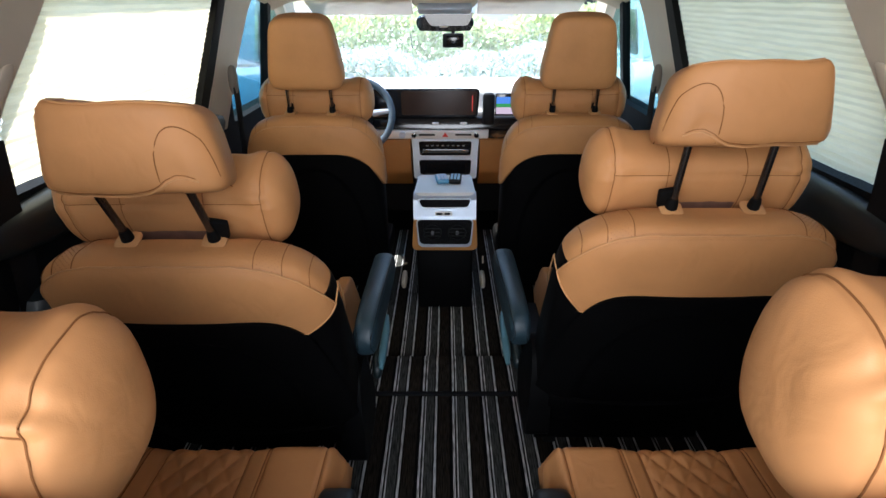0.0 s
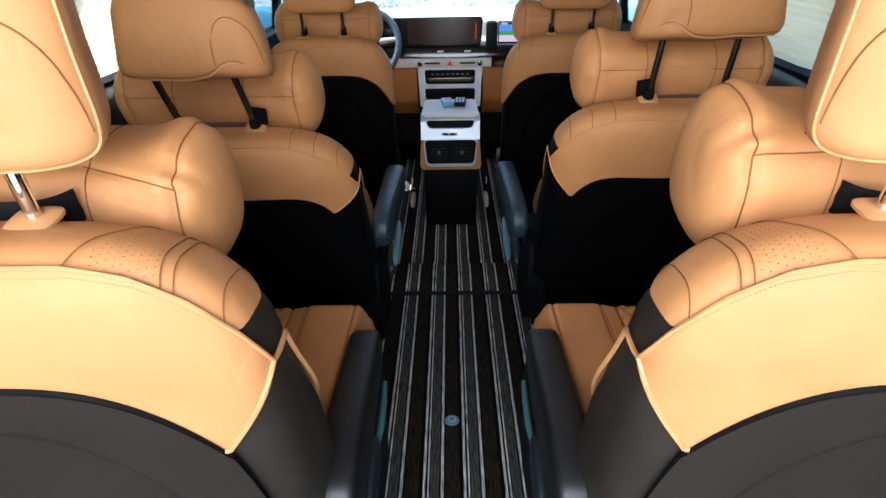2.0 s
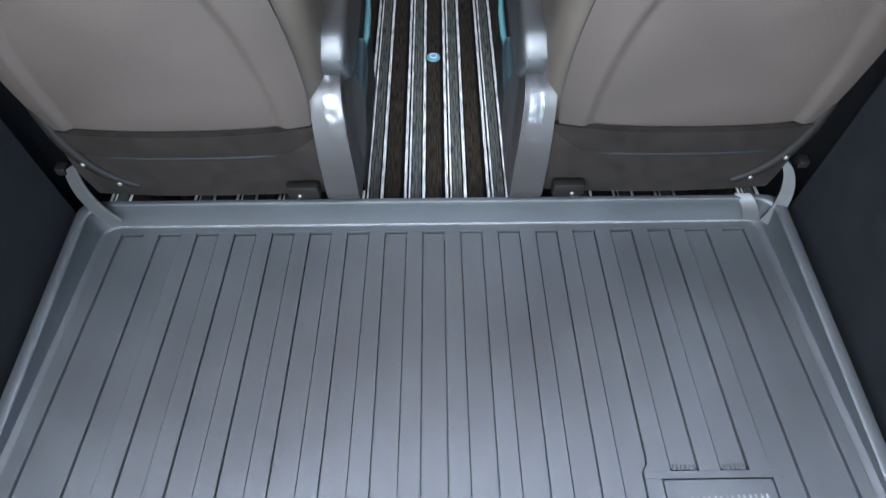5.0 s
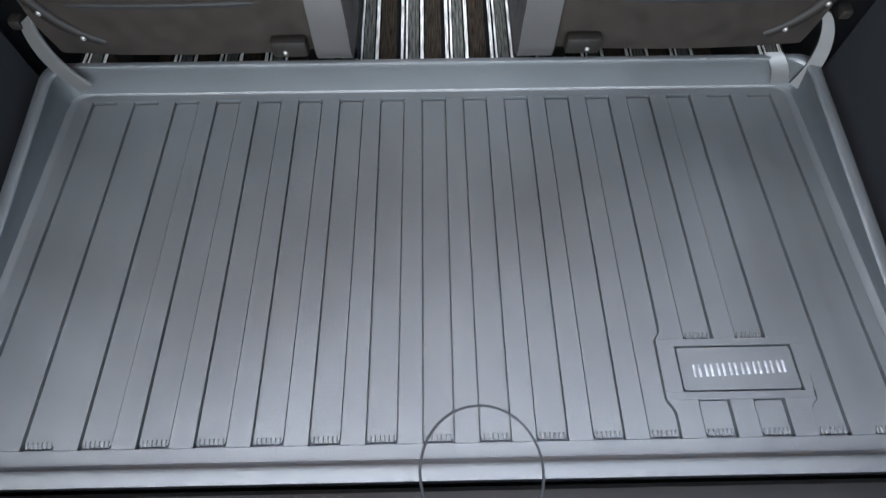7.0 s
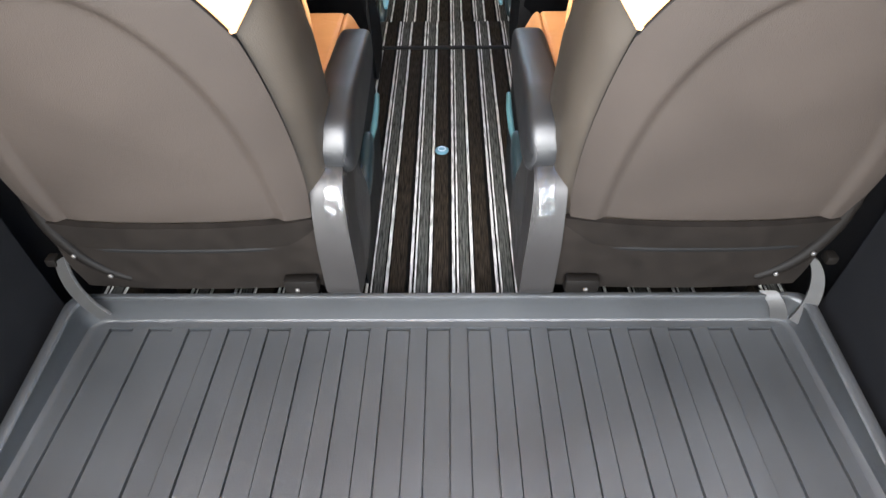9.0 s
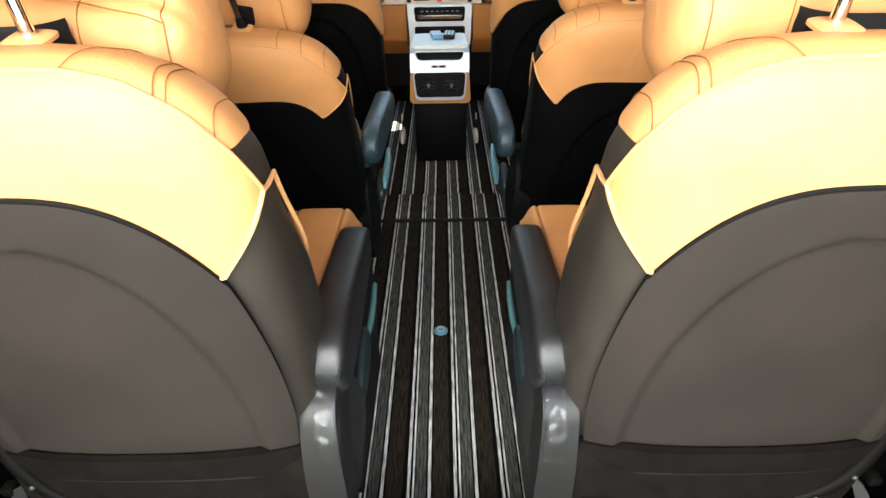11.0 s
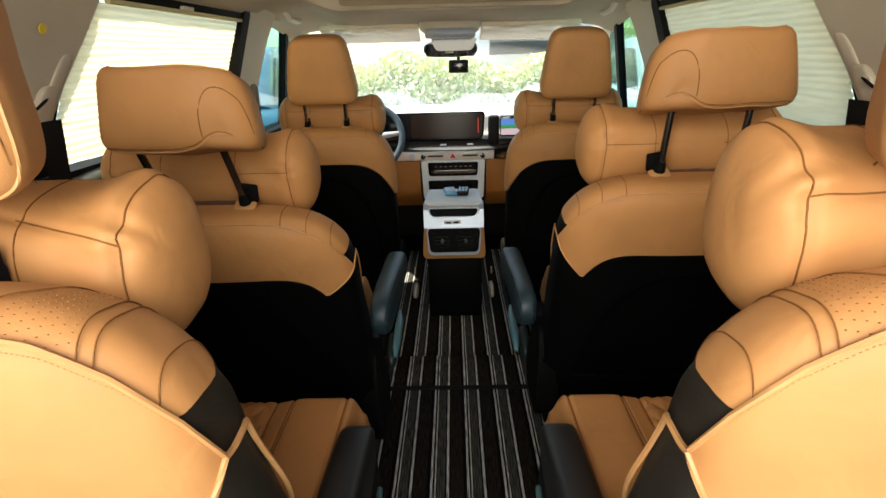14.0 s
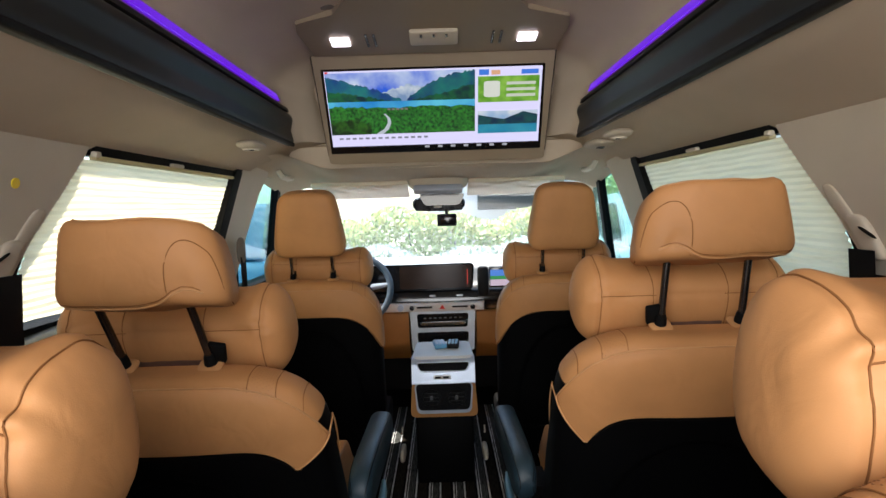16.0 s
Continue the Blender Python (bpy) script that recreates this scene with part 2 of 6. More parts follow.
def carpet_material():
    """Woven runner: repeat of 88 mm across, pale lines, a grey band and a brown streaky band."""
    m = bpy.data.materials.new("striped_woven_carpet")
    m.use_nodes = True
    nt = m.node_tree
    b = nt.nodes["Principled BSDF"]
    b.inputs["Roughness"].default_value = 0.85
    b.inputs["Specular IOR Level"].default_value = 0.05
    tc = nt.nodes.new("ShaderNodeTexCoord")
    sep = nt.nodes.new("ShaderNodeSeparateXYZ")
    nt.links.new(tc.outputs["Object"], sep.inputs[0])

    def math_node(op, a, val=None):
        n = nt.nodes.new("ShaderNodeMath")
        n.operation = op
        nt.links.new(a, n.inputs[0])
        if val is not None:
            n.inputs[1].default_value = val
        return n.outputs[0]
    x = math_node("ADD", sep.outputs[0], 10.0 * 0.0882 + 0.0655)
    x = math_node("DIVIDE", x, 0.0882)
    f = math_node("FRACT", x)
    ramp = nt.nodes.new("ShaderNodeValToRGB")
    ramp.color_ramp.interpolation = "CONSTANT"
    white, grey, black, brown = (0.31, 0.31, 0.305, 1), (0.036, 0.037, 0.034, 1), (0.0018, 0.0018, 0.0018, 1), (0.0112, 0.0088, 0.0066, 1)
    stops = [(0.0, white), (0.060, black), (0.112, white), (0.150, black), (0.175, grey), (0.245, black), (0.252, grey),
             (0.320, black), (0.327, grey), (0.395, black), (0.438, white), (0.505, black), (0.545, brown), (0.905, black)]
    el = ramp.color_ramp.elements
    el[0].position, el[0].color = stops[0]
    el[1].position, el[1].color = stops[1]
    for p, c in stops[2:]:
        e = el.new(p)
        e.color = c
    nt.links.new(f, ramp.inputs[0])
    mp = nt.nodes.new("ShaderNodeMapping")
    mp.inputs["Scale"].default_value = (420, 26, 1)
    nt.links.new(tc.outputs["Object"], mp.inputs[0])
    n = nt.nodes.new("ShaderNodeTexNoise")
    n.inputs["Scale"].default_value, n.inputs["Detail"].default_value = 1.0, 3
    nt.links.new(mp.outputs[0], n.inputs["Vector"])
    mr = nt.nodes.new("ShaderNodeMapRange")
    mr.inputs[1].default_value, mr.inputs[2].default_value = 0.35, 0.7
    mr.inputs[3].default_value, mr.inputs[4].default_value = 0.3, 2.7
    nt.links.new(n.outputs[0], mr.inputs[0])
    mx = nt.nodes.new("ShaderNodeMix")
    mx.data_type, mx.blend_type = "RGBA", "MULTIPLY"
    mx.inputs[0].default_value = 0.8
    nt.links.new(ramp.outputs[0], mx.inputs[6])
    nt.links.new(mr.outputs[0], mx.inputs[7])
    nt.links.new(mx.outputs[2], b.inputs["Base Color"])
    bp = nt.nodes.new("ShaderNodeBump")
    bp.inputs["Strength"].default_value, bp.inputs["Distance"].default_value = 0.5, 0.001
    nt.links.new(n.outputs[0], bp.inputs["Height"])
    nt.links.new(bp.outputs[0], b.inputs["Normal"])
    return m


CARPET = carpet_material()


# ---- mesh helpers ----
def finish(name, bm, mat, sharp=38):
    me = bpy.data.meshes.new(name)
    bmesh.ops.recalc_face_normals(bm, faces=bm.faces)
    bm.to_mesh(me)
    bm.free()
    me.polygons.foreach_set("use_smooth", [True] * len(me.polygons))
    me.set_sharp_from_angle(angle=radians(sharp))
    me.materials.append(mat)
    return me


def thing(name, at=(0, 0, 0), label="", category="", group="", kind=""):
    e = new(name)
    e.location = at
    return tagged(e, label, category, group, kind)


def part(name, bm, mat, parent, label="", sharp=38):
    ob = new(name, finish(name, bm, mat, sharp))
    ob.parent = parent
    return tagged(ob, label)


def solid(name, bm, mat, label="", category="", group="", kind="", sharp=38):
    return tagged(new(name, finish(name, bm, mat, sharp)), label, category, group, kind)


def box(bm, c, s, bevel=0.0, rot=None, seg=2):
    r = bmesh.ops.create_cube(bm, size=1.0)
    vs = r["verts"]
    for v in vs:
        v.co = Vector((v.co.x * s[0], v.co.y * s[1], v.co.z * s[2]))
    if bevel:
        es = list({e for v in vs for e in v.link_edges})
        rb = bmesh.ops.bevel(bm, geom=es, offset=bevel, segments=seg, profile=0.5, affect="EDGES", clamp_overlap=True)
        vs = list({v for f in rb["faces"] for v in f.verts} | {v for v in vs if v.is_valid})
    m = (rot or Matrix.Identity(4)).copy()
    for v in vs:
        v.co = m @ v.co + Vector(c)
    return vs


def grid_faces(bm, rows, close_u=False, close_v=False):
    g = [[bm.verts.new(p) for p in row] for row in rows]
    nr, nc = len(g), len(g[0])
    for i in range(nr if close_v else nr - 1):
        for j in range(nc if close_u else nc - 1):
            a, b, c, d = g[i][j], g[i][(j + 1) % nc], g[(i + 1) % nr][(j + 1) % nc], g[(i + 1) % nr][j]
            bm.faces.new((a, b, c, d))
    return g


def spow(v, e):
    return math.copysign(abs(v) ** e, v)


def blob(bm, c, h, n1=3.0, n2=3.0, warp=None, nu=36, nv=20):
    """A rounded block: a superellipsoid with half sizes h, n1 in its plan and n2 in its height."""
    rows = []
    for i in range(1, nv):
        a = -math.pi / 2 + math.pi * i / nv
        row = []
        for j in range(nu):
            b = 2 * math.pi * j / nu
            p = Vector((h[0] * spow(math.cos(a), 2 / n2) * spow(math.cos(b), 2 / n1),
                        h[1] * spow(math.cos(a), 2 / n2) * spow(math.sin(b), 2 / n1),
                        h[2] * spow(math.sin(a), 2 / n2)))
            p = warp(p) if warp else p
            row.append(p + Vector(c))
        rows.append(row)
    g = grid_faces(bm, rows, close_u=True)
    for k, z in ((0, -1), (-1, 1)):
        p = Vector((0, 0, z * h[2]))
        p = (warp(p) if warp else p) + Vector(c)
        t = bm.verts.new(p)
        for j in range(nu):
            bm.faces.new((g[k][j], g[k][(j + 1) % nu], t))


def tube(bm, pts, r, n=8, closed=False):
    pts = [Vector(p) for p in pts]
    rows = []
    up = Vector((0.13, 0.27, 0.95)).normalized()
    for i, p in enumerate(pts):
        a = pts[i - 1] if (i or closed) else p
        b = pts[(i + 1) % len(pts)] if (i < len(pts) - 1 or closed) else p
        d = (b - a).normalized()
        s = d.cross(up)
        s = s.normalized() if s.length > 1e-4 else d.orthogonal().normalized()
        t = s.cross(d)
        rr = r[i] if isinstance(r, (list, tuple)) else r
        rows.append([p + rr * (math.cos(2 * math.pi * k / n) * s + math.sin(2 * math.pi * k / n) * t) for k in range(n)])
    g = grid_faces(bm, rows, close_u=True, close_v=closed)
    if not closed:
        bm.faces.new(g[0])
        bm.faces.new(g[-1])


def prism(bm, poly, axis, a, b):
    """A closed polygon of (p, q) pairs drawn out along axis from a to b."""
    def place(p, q, t):
        return {"x": (t, p, q), "y": (p, t, q), "z": (p, q, t)}[axis]
    lo = [bm.verts.new(place(p, q, a)) for p, q in poly]
    hi = [bm.verts.new(place(p, q, b)) for p, q in poly]
    bm.faces.new(lo)
    bm.faces.new(hi)
    for i in range(len(poly)):
        j = (i + 1) % len(poly)
        bm.faces.new((lo[i], lo[j], hi[j], hi[i]))


def round_poly(poly, r, n=5):
    """The polygon with its corners rounded."""
    out = []
    for i, p in enumerate(poly):
        p = Vector(p)
        a, b = Vector(poly[i - 1]) - p, Vector(poly[(i + 1) % len(poly)]) - p
        rr = min(r, a.length * 0.45, b.length * 0.45)
        a, b = p + a.normalized() * rr, p + b.normalized() * rr
        for k in range(n + 1):
            t = k / n
            out.append(tuple((1 - t) ** 2 * a + 2 * t * (1 - t) * p + t * t * b))
    return out


def bevel_all(bm, width, seg=2, angle=35):
    es = [e for e in bm.edges if len(e.link_faces) == 2 and e.calc_face_angle(0) > radians(angle)]
    bmesh.ops.bevel(bm, geom=es, offset=width, segments=seg, profile=0.5, affect="EDGES", clamp_overlap=True)


def curve_pts(pts, n=14):
    """A smooth run through four points."""
    out = []
    P = [Vector(p) for p in pts]
    for k in range(n + 1):
        q = k / n
        a, b, c, d = P
        out.append((1 - q) ** 3 * a + 3 * q * (1 - q) ** 2 * b + 3 * q * q * (1 - q) * c + q ** 3 * d)
    return out


def smooth(t):
    t = max(0.0, min(1.0, t))
    return t * t * (3 - 2 * t)


def lerp_table(tab, x):
    for (x0, y0), (x1, y1) in zip(tab, tab[1:]):
        if x <= x1:
            return y0 + (y1 - y0) * max(0.0, (x - x0)) / (x1 - x0)
    return tab[-1][1]


# ---- the van: floor, walls, ceiling ----
def wall_x(z):
    """Half width inside, by height, beside the rows of seats."""
    return lerp_table([(0, 0.70), (0.6, 0.72), (0.80, 0.705), (1.12, 0.648), (1.3, 0.60)], z)


def trunk_x(z):
    return lerp_table([(0, 0.648), (0.15, 0.650), (0.5, 0.648), (0.85, 0.66), (1.12, 0.64), (1.3, 0.60)], z)


def side_panel(bm, s, poly, xf, thick=0.05):
    """A wall panel with the outline poly of (y, z) pairs, curved inwards as xf(z) says; s: side."""
    inner = [bm.verts.new((s * xf(z), y, z)) for y, z in poly]
    outer = [bm.verts.new((s * (xf(z) + thick), y, z)) for y, z in poly]
    bm.faces.new(inner)
    bm.faces.new(outer)
    for i in range(len(poly)):
        j = (i + 1) % len(poly)
        bm.faces.new((inner[i], inner[j], outer[j], outer[i]))


STEP_Y, LOW = 1.672, -0.055          # the floor steps down in front of the second row
bm = bmesh.new()
box(bm, (0, 0.531, -0.040), (1.5, 2.262, 0.06))
box(bm, (0, 2.482, -0.100), (1.5, 1.64, 0.06))
box(bm, (0, 1.655, -0.085), (1.5, 0.014, 0.03))
floor = solid("floor", bm, CARPET_BLACK, "black carpeted van floor with a step", "floor", kind="structure")

for y0, y1, z in ((0.30, 1.468, 0.0), (1.476, STEP_Y, 0.002), (STEP_Y + 0.004, 2.95, LOW)):
    bm = bmesh.new()
    box(bm, (0, (y0 + y1) / 2, z - 0.004), (1.38, y1 - y0, 0.012), 0.003)
    if z > 0:
        box(bm, (0, STEP_Y - 0.003, z - 0.034), (1.38, 0.006, 0.050))
    solid("floor_carpet", bm, CARPET, "striped woven carpet in black, white and brown on the van floor", "carpet", kind="structure")
bm = bmesh.new()
box(bm, (0, 1.472, 0.003), (1.38, 0.018, 0.010), 0.003)
solid("trim", bm, BLACK_WEB, "black edging where two carpets meet", "carpet trim", kind="structure")

for s, nm in ((-1, "wall_left"), (1, "wall_right")):
    # dark lower door panels and rear quarter
    bm = bmesh.new()
    for poly, xf in (([(0.30, -0.02), (2.02, -0.02), (2.02, 0.785), (0.90, 0.785), (0.30, 0.785)], wall_x),):
        side_panel(bm, s, poly, xf, 0.08)
    side_panel(bm, s, [(-0.62, -0.02), (0.297, -0.02), (0.297, 0.15), (0.297, 0.5), (0.297, 0.785), (-0.36, 0.785), (-0.50, 0.5), (-0.62, 0.15)], trunk_x, 0.10)
    side_panel(bm, s, [(1.64, -0.13), (3.3, -0.13), (3.3, 0.70), (2.023, 0.70), (2.023, -0.022), (1.64, -0.022)], wall_x, 0.08)
    solid(nm, bm, SIDE_TRIM, "black trim of the van's side below the windows", "side trim", kind="structure")
    # beige quarter panel behind the sliding door window
    bm = bmesh.new()
    side_panel(bm, s, [(-0.34, 0.845), (0.922, 0.845), (0.945, 0.885), (0.982, 0.94), (1.043, 1.013), (1.100, 1.085), (1.118, 1.118), (-0.28, 1.118), (-0.30, 0.95)], wall_x, 0.06)
    solid("wall_quarter", bm, BEIGE, "beige moulded quarter panel beside the third row", "side trim", kind="structure")
    bm = bmesh.new()
    side_panel(bm, s, [(-0.34, 0.788), (0.945, 0.788), (0.950, 0.86), (0.975, 0.925), (0.93, 0.925), (0.86, 0.8435), (-0.34, 0.8435)], lambda z: wall_x(z) + 0.004, 0.05)
    solid("trim", bm, MATT_BLACK, "black trim below the beige quarter panel", "side trim", kind="structure")
    # B pillar
    bm = bmesh.new()
    side_panel(bm, s, [(1.745, 0.70), (1.93, 0.70), (2.04, 0.9), (2.12, 1.04), (2.21, 1.14), (1.925, 1.14), (1.832, 0.9)], lambda z: wall_x(z) - 0.012, 0.09)
    bevel_all(bm, 0.012, 2)
    solid("pillar", bm, BEIGE, "beige pillar between sliding door and front door", "pillar", kind="structure")
    # A pillar and front door frame
    bm = bmesh.new()
    side_panel(bm, s, [(2.02, 1.105), (2.55, 1.105), (3.10, 0.70), (3.22, 0.70), (2.62, 1.18), (2.02, 1.18)], wall_x, 0.07)
    bevel_all(bm, 0.01, 2)
    solid("pillar_front", bm, BEIGE, "beige windscreen pillar", "pillar", kind="structure")
    bm = bmesh.new()
    side_panel(bm, s, [(2.50, 0.70), (2.54, 0.70), (2.50, 1.10), (2.46, 1.10)], lambda z: wall_x(z) + 0.02, 0.03)
    solid("trim", bm, MATT_BLACK, "black upright bar of a front door window", "window bar", kind="structure")
    # window glass
    for i, poly in enumerate(([(0.88, 0.76), (1.84, 0.76), (1.97, 1.13), (1.06, 1.13)], [(1.91, 0.70), (3.08, 0.70), (2.52, 1.11), (2.16, 1.11)])):
        bm = bmesh.new()
        side_panel(bm, s, poly, lambda z: wall_x(z) + 0.035, 0.004)
        w = solid("window_%d" % (1 + i + (2 if s > 0 else 0)), bm, TEAL_GLASS if i else GLASS, "teal-tinted side window of the van" if i else "clear side window of the van", "window", kind="structure")
        w.visible_shadow = False
    bm = bmesh.new()
    blob(bm, (s * 0.715, 1.36, 0.735), (0.055, 0.52, 0.045), 5, 3, None, 40, 12)
    blob(bm, (s * 0.715, 1.30, 0.60), (0.075, 0.40, 0.050), 5, 3, None, 40, 12)
    solid("trim", bm, DOOR_DARK, "dark padded sill and armrest of a sliding door", "door trim", kind="structure")
    # black rubber frame of the sliding door window
    bm = bmesh.new()
    side_panel(bm, s, [(1.715, 0.78), (1.785, 0.78), (1.925, 1.125), (1.868, 1.125)], lambda z: wall_x(z) - 0.013, 0.03)
    side_panel(bm, s, [(1.12, 1.093), (1.872, 1.093), (1.872, 1.125), (1.13, 1.125)], lambda z: wall_x(z) - 0.004, 0.03)
    solid("trim", bm, MATT_BLACK, "black rubber frame round a sliding door window", "window frame", kind="structure")

# ceiling in one profile, from side to side, with a raised middle
prof = [(0.674, 1.098), (0.652, 1.107), (0.60, 1.134), (0.52, 1.163), (0.464, 1.187), (0.460, 1.20), (0.476, 1.288), (0.488, 1.330),
        (0.500, 1.350), (0.505, 1.385), (0.465, 1.430), (0.38, 1.462), (0.25, 1.485), (0.0, 1.495)]
full = [(-x, z) for x, z in prof] + [(x, z) for x, z in prof[-2::-1]]
bm = bmesh.new()
ys = [-0.26, 0.2, 1.0, 1.6, 1.84, 1.88, 1.91, 1.94, 1.965, 1.985]


def nook(x, y, z):
    """The raised part draws in towards its front end."""
    k = smooth((y - 1.84) / 0.15) if z > 1.19 else 0.0
    return (x * (1 - 0.20 * k), y, z - 0.02 * k * (z > 1.40))


grid_faces(bm, [[nook(x, y, z) for x, z in full] for y in ys])
grid_faces(bm, [[(x * 1.06, y, z + 0.05) for x, z in full] for y in ys])
# end wall of the raised part and flat front headliner
prism(bm, [nook(x, 1.985, z)[::2] for x, z in full[5:-5]] + [(0.48, 1.196), (0.50, 1.157), (0.42, 1.128), (0.36, 1.111), (-0.36, 1.111), (-0.42, 1.128), (-0.50, 1.157), (-0.48, 1.196)], "y", 1.98, 2.02)
xs = [(0.69, 1.10), (0.62, 1.128), (0.55, 1.139), (0.5, 1.145), (0.46, 1.147), (0.42, 1.149), (0.38, 1.150), (0.35, 1.151), (0.3, 1.152), (0.15, 1.154)]
xs = [(-x, z) for x, z in xs] + [(0, 1.155)] + xs[::-1]


def header(x, z, y, mid, edge):
    """Front headliner: it hangs lower under the monitor than beside it and slopes down to the windscreen."""
    k = smooth((abs(x) - 0.35) / 0.17)
    return (x, y - 0.09 * k * smooth((2.04 - y) / 0.09), z + mid * (1 - k) + edge * k)


grid_faces(bm, [[header(x, z, *row) for x, z in xs] for row in ((1.950, -0.038, 0.016), (1.985, -0.042, 0.014), (2.05, -0.046, 0.010), (2.15, -0.051, 0.006), (2.3, -0.059, -0.010), (2.45, -0.067, -0.032), (2.56, -0.076, -0.060))])
grid_faces(bm, [[(x * 1.05, y, z + 0.04) for x, z in xs] for y in (1.95, 2.56)])
ceiling = solid("ceiling", bm, HEADLINER, "beige fabric headliner with a raised middle", "ceiling", kind="structure", sharp=60)

# windscreen, bulkhead under it
bm = bmesh.new()
lo, hi = [], []
for i in range(13):
    x = -0.68 + 1.36 * i / 12
    c = (x / 0.68) ** 2
    lo.append((x, 3.22 - 0.10 * c, 0.70))
    hi.append((x * 0.93, 2.55 - 0.07 * c, 1.125 - 0.01 * c))
grid_faces(bm, [lo, hi])
ws = solid("window_5", bm, WINDSCREEN, "clear sloping windscreen", "windscreen", kind="structure")
ws.visible_shadow = False
bm = bmesh.new()
box(bm, (0, 3.34, 0.27), (1.5, 0.08, 0.82))
solid("wall_front", bm, PLASTIC, "dark bulkhead under the windscreen", "bulkhead", kind="structure")


# ---- luggage space ----
def trunk_mat():
    t = thing("trunk_mat", (0, 0, 0), "grey rubber trunk mat with raised bars and a turned-up rim", "trunk mat")
    bm = bmesh.new()
    # tray section: floor and sloping rim, round corners
    def ring(d, z):
        return [(x, y, z if y > -0.24 else 0.084 + (z - 0.084) * (0.18 if z > 0.09 else 1)) for x, y in round_poly([(-0.606 - d, 0.286 + d * 0.6), (0.600 + d, 0.286 + d * 0.6), (0.616 + d, -0.315 - d), (-0.622 - d, -0.315 - d)], 0.030, 6)]
    rows = [ring(-0.012, 0.0768), ring(-0.009, 0.0850), ring(-0.002, 0.0862), ring(0.002, 0.0880), ring(0.002, 0.100), ring(0.000, 0.141), ring(-0.002, 0.1445), ring(-0.0005, 0.1495), ring(0.004, 0.1510), ring(0.014, 0.1500), ring(0.018, 0.146), ring(0.019, 0.07)]
    g = grid_faces(bm, rows, close_u=True)
    bm.faces.new(g[0])
    bm.faces.new(g[-1])
    part("tray", bm, RUBBER, t)

    def slab(name, poly, z1, bev=0.0014):
        bm = bmesh.new()
        prism(bm, poly, "z", 0.0760, z1)
        bevel_all(bm, bev, 2)
        return part(name, bm, RUBBER, t)
    G, P0, PW, BW, HIGH = 0.0023, -0.573, 0.0688, 0.041, 0.0858
    edge = []                                   # left and right edge of each sunk channel, front and rear
    for i in range(17):
        x = P0 + PW * i
        f = 0.03 * (x + BW / 2)
        edge.append((x, x + BW, x + f, x + BW + f))

    def side_x(i, right, y):
        """Edge of a channel at y; the frame round the badge pushes its neighbours' edges aside."""
        e = edge[i]
        q = (0.27 - y) / 0.56
        x = e[1] + (e[3] - e[1]) * q if right else e[0] + (e[2] - e[0]) * q
        k = smooth((-0.146 - y) / 0.016) * smooth((y + 0.256) / 0.016)
        return x - 0.009 * k if (i == 12 and right) else x + 0.013 * k if (i == 15 and not right) else x
    steps = [0.2665, -0.140, -0.150, -0.160, -0.168, -0.234, -0.242, -0.250, -0.258, -0.285]
    for i in range(17):
        spans = [steps] if i not in (13, 14) else [[0.2665, -0.158], [-0.243, -0.285]]
        for ys in spans:
            if i not in (12, 15):
                ys = [ys[0], ys[-1]]
            poly = [(side_x(i, False, y) + G, y) for y in ys] + [(side_x(i, True, y) - G, y) for y in ys[::-1]]
            slab("channel", round_poly(poly, 0.005, 3) if len(poly) == 4 else poly, 0.0822, 0.0010)
            if ys[-1] < -0.15:                  # small ridges at the channel's rear end
                y = ys[-1]
                a, b = side_x(i, False, y) + 0.006, side_x(i, True, y) - 0.006
                for k in range(6):
                    bm = bmesh.new()
                    box(bm, (a + (b - a) * k / 5, y + 0.003, 0.0822), (0.0022, 0.009, 0.0030), 0.0008, None, 1)
                    part("ridge", bm, RUBBER, t)
    # raised ribs between the channels
    def rib(i, ys):
        a = [(side_x(i - 1, True, y) if i else -0.597 - 0.016 * (0.27 - y) / 0.56, y) for y in ys]
        b = [(side_x(i, False, y) if i < 17 else 0.591 + 0.014 * (0.27 - y) / 0.56, y) for y in ys[::-1]]
        slab("rib", a + b, HIGH, 0.0026)
    long = [0.2702] + steps[1:-1] + [-0.2885]
    for i in range(18):
        if i in (13, 14, 15):
            for ys in ([0.2702, -0.140, -0.150, -0.1598], [-0.2412, -0.250, -0.258, -0.2885]):
                rib(i, ys if i != 14 else [ys[0], ys[-1]])
        elif i in (12, 16):
            rib(i, long)
        else:
            rib(i, [0.2702, -0.2885])
    slab("rib", [(-0.596, 0.2845), (0.590, 0.2845), (0.590, 0.2706), (-0.596, 0.2706)], HIGH)
    slab("rib", [(-0.608, -0.2889), (0.602, -0.2889), (0.600, -0.306), (-0.606, -0.306)], HIGH)
    # frame and plate of the badge
    xa, xb = side_x(12, True, -0.20), side_x(15, False, -0.20)
    slab("badge_frame", [(xa, -0.1600), (xb - 0.0012, -0.1600), (xb - 0.0012, -0.1695), (xa, -0.1695)], HIGH)
    slab("badge_frame", [(xa, -0.2315), (xb - 0.001, -0.2315), (xb - 0.001, -0.2410), (xa, -0.2410)], HIGH)
    slab("badge_frame", [(xa, -0.1697), (0.3140, -0.1697), (0.3145, -0.2313), (xa, -0.2313)], HIGH)
    slab("badge_frame", [(0.4705, -0.1697), (xb, -0.1697), (xb, -0.2313), (0.4725, -0.2313)], HIGH)
    bm = bmesh.new()
    prism(bm, round_poly([(0.3168, -0.1722), (0.4680, -0.1722), (0.4698, -0.2288), (0.3172, -0.2288)], 0.004, 3), "z", 0.0770, 0.0850)
    bevel_all(bm, 0.002, 2)
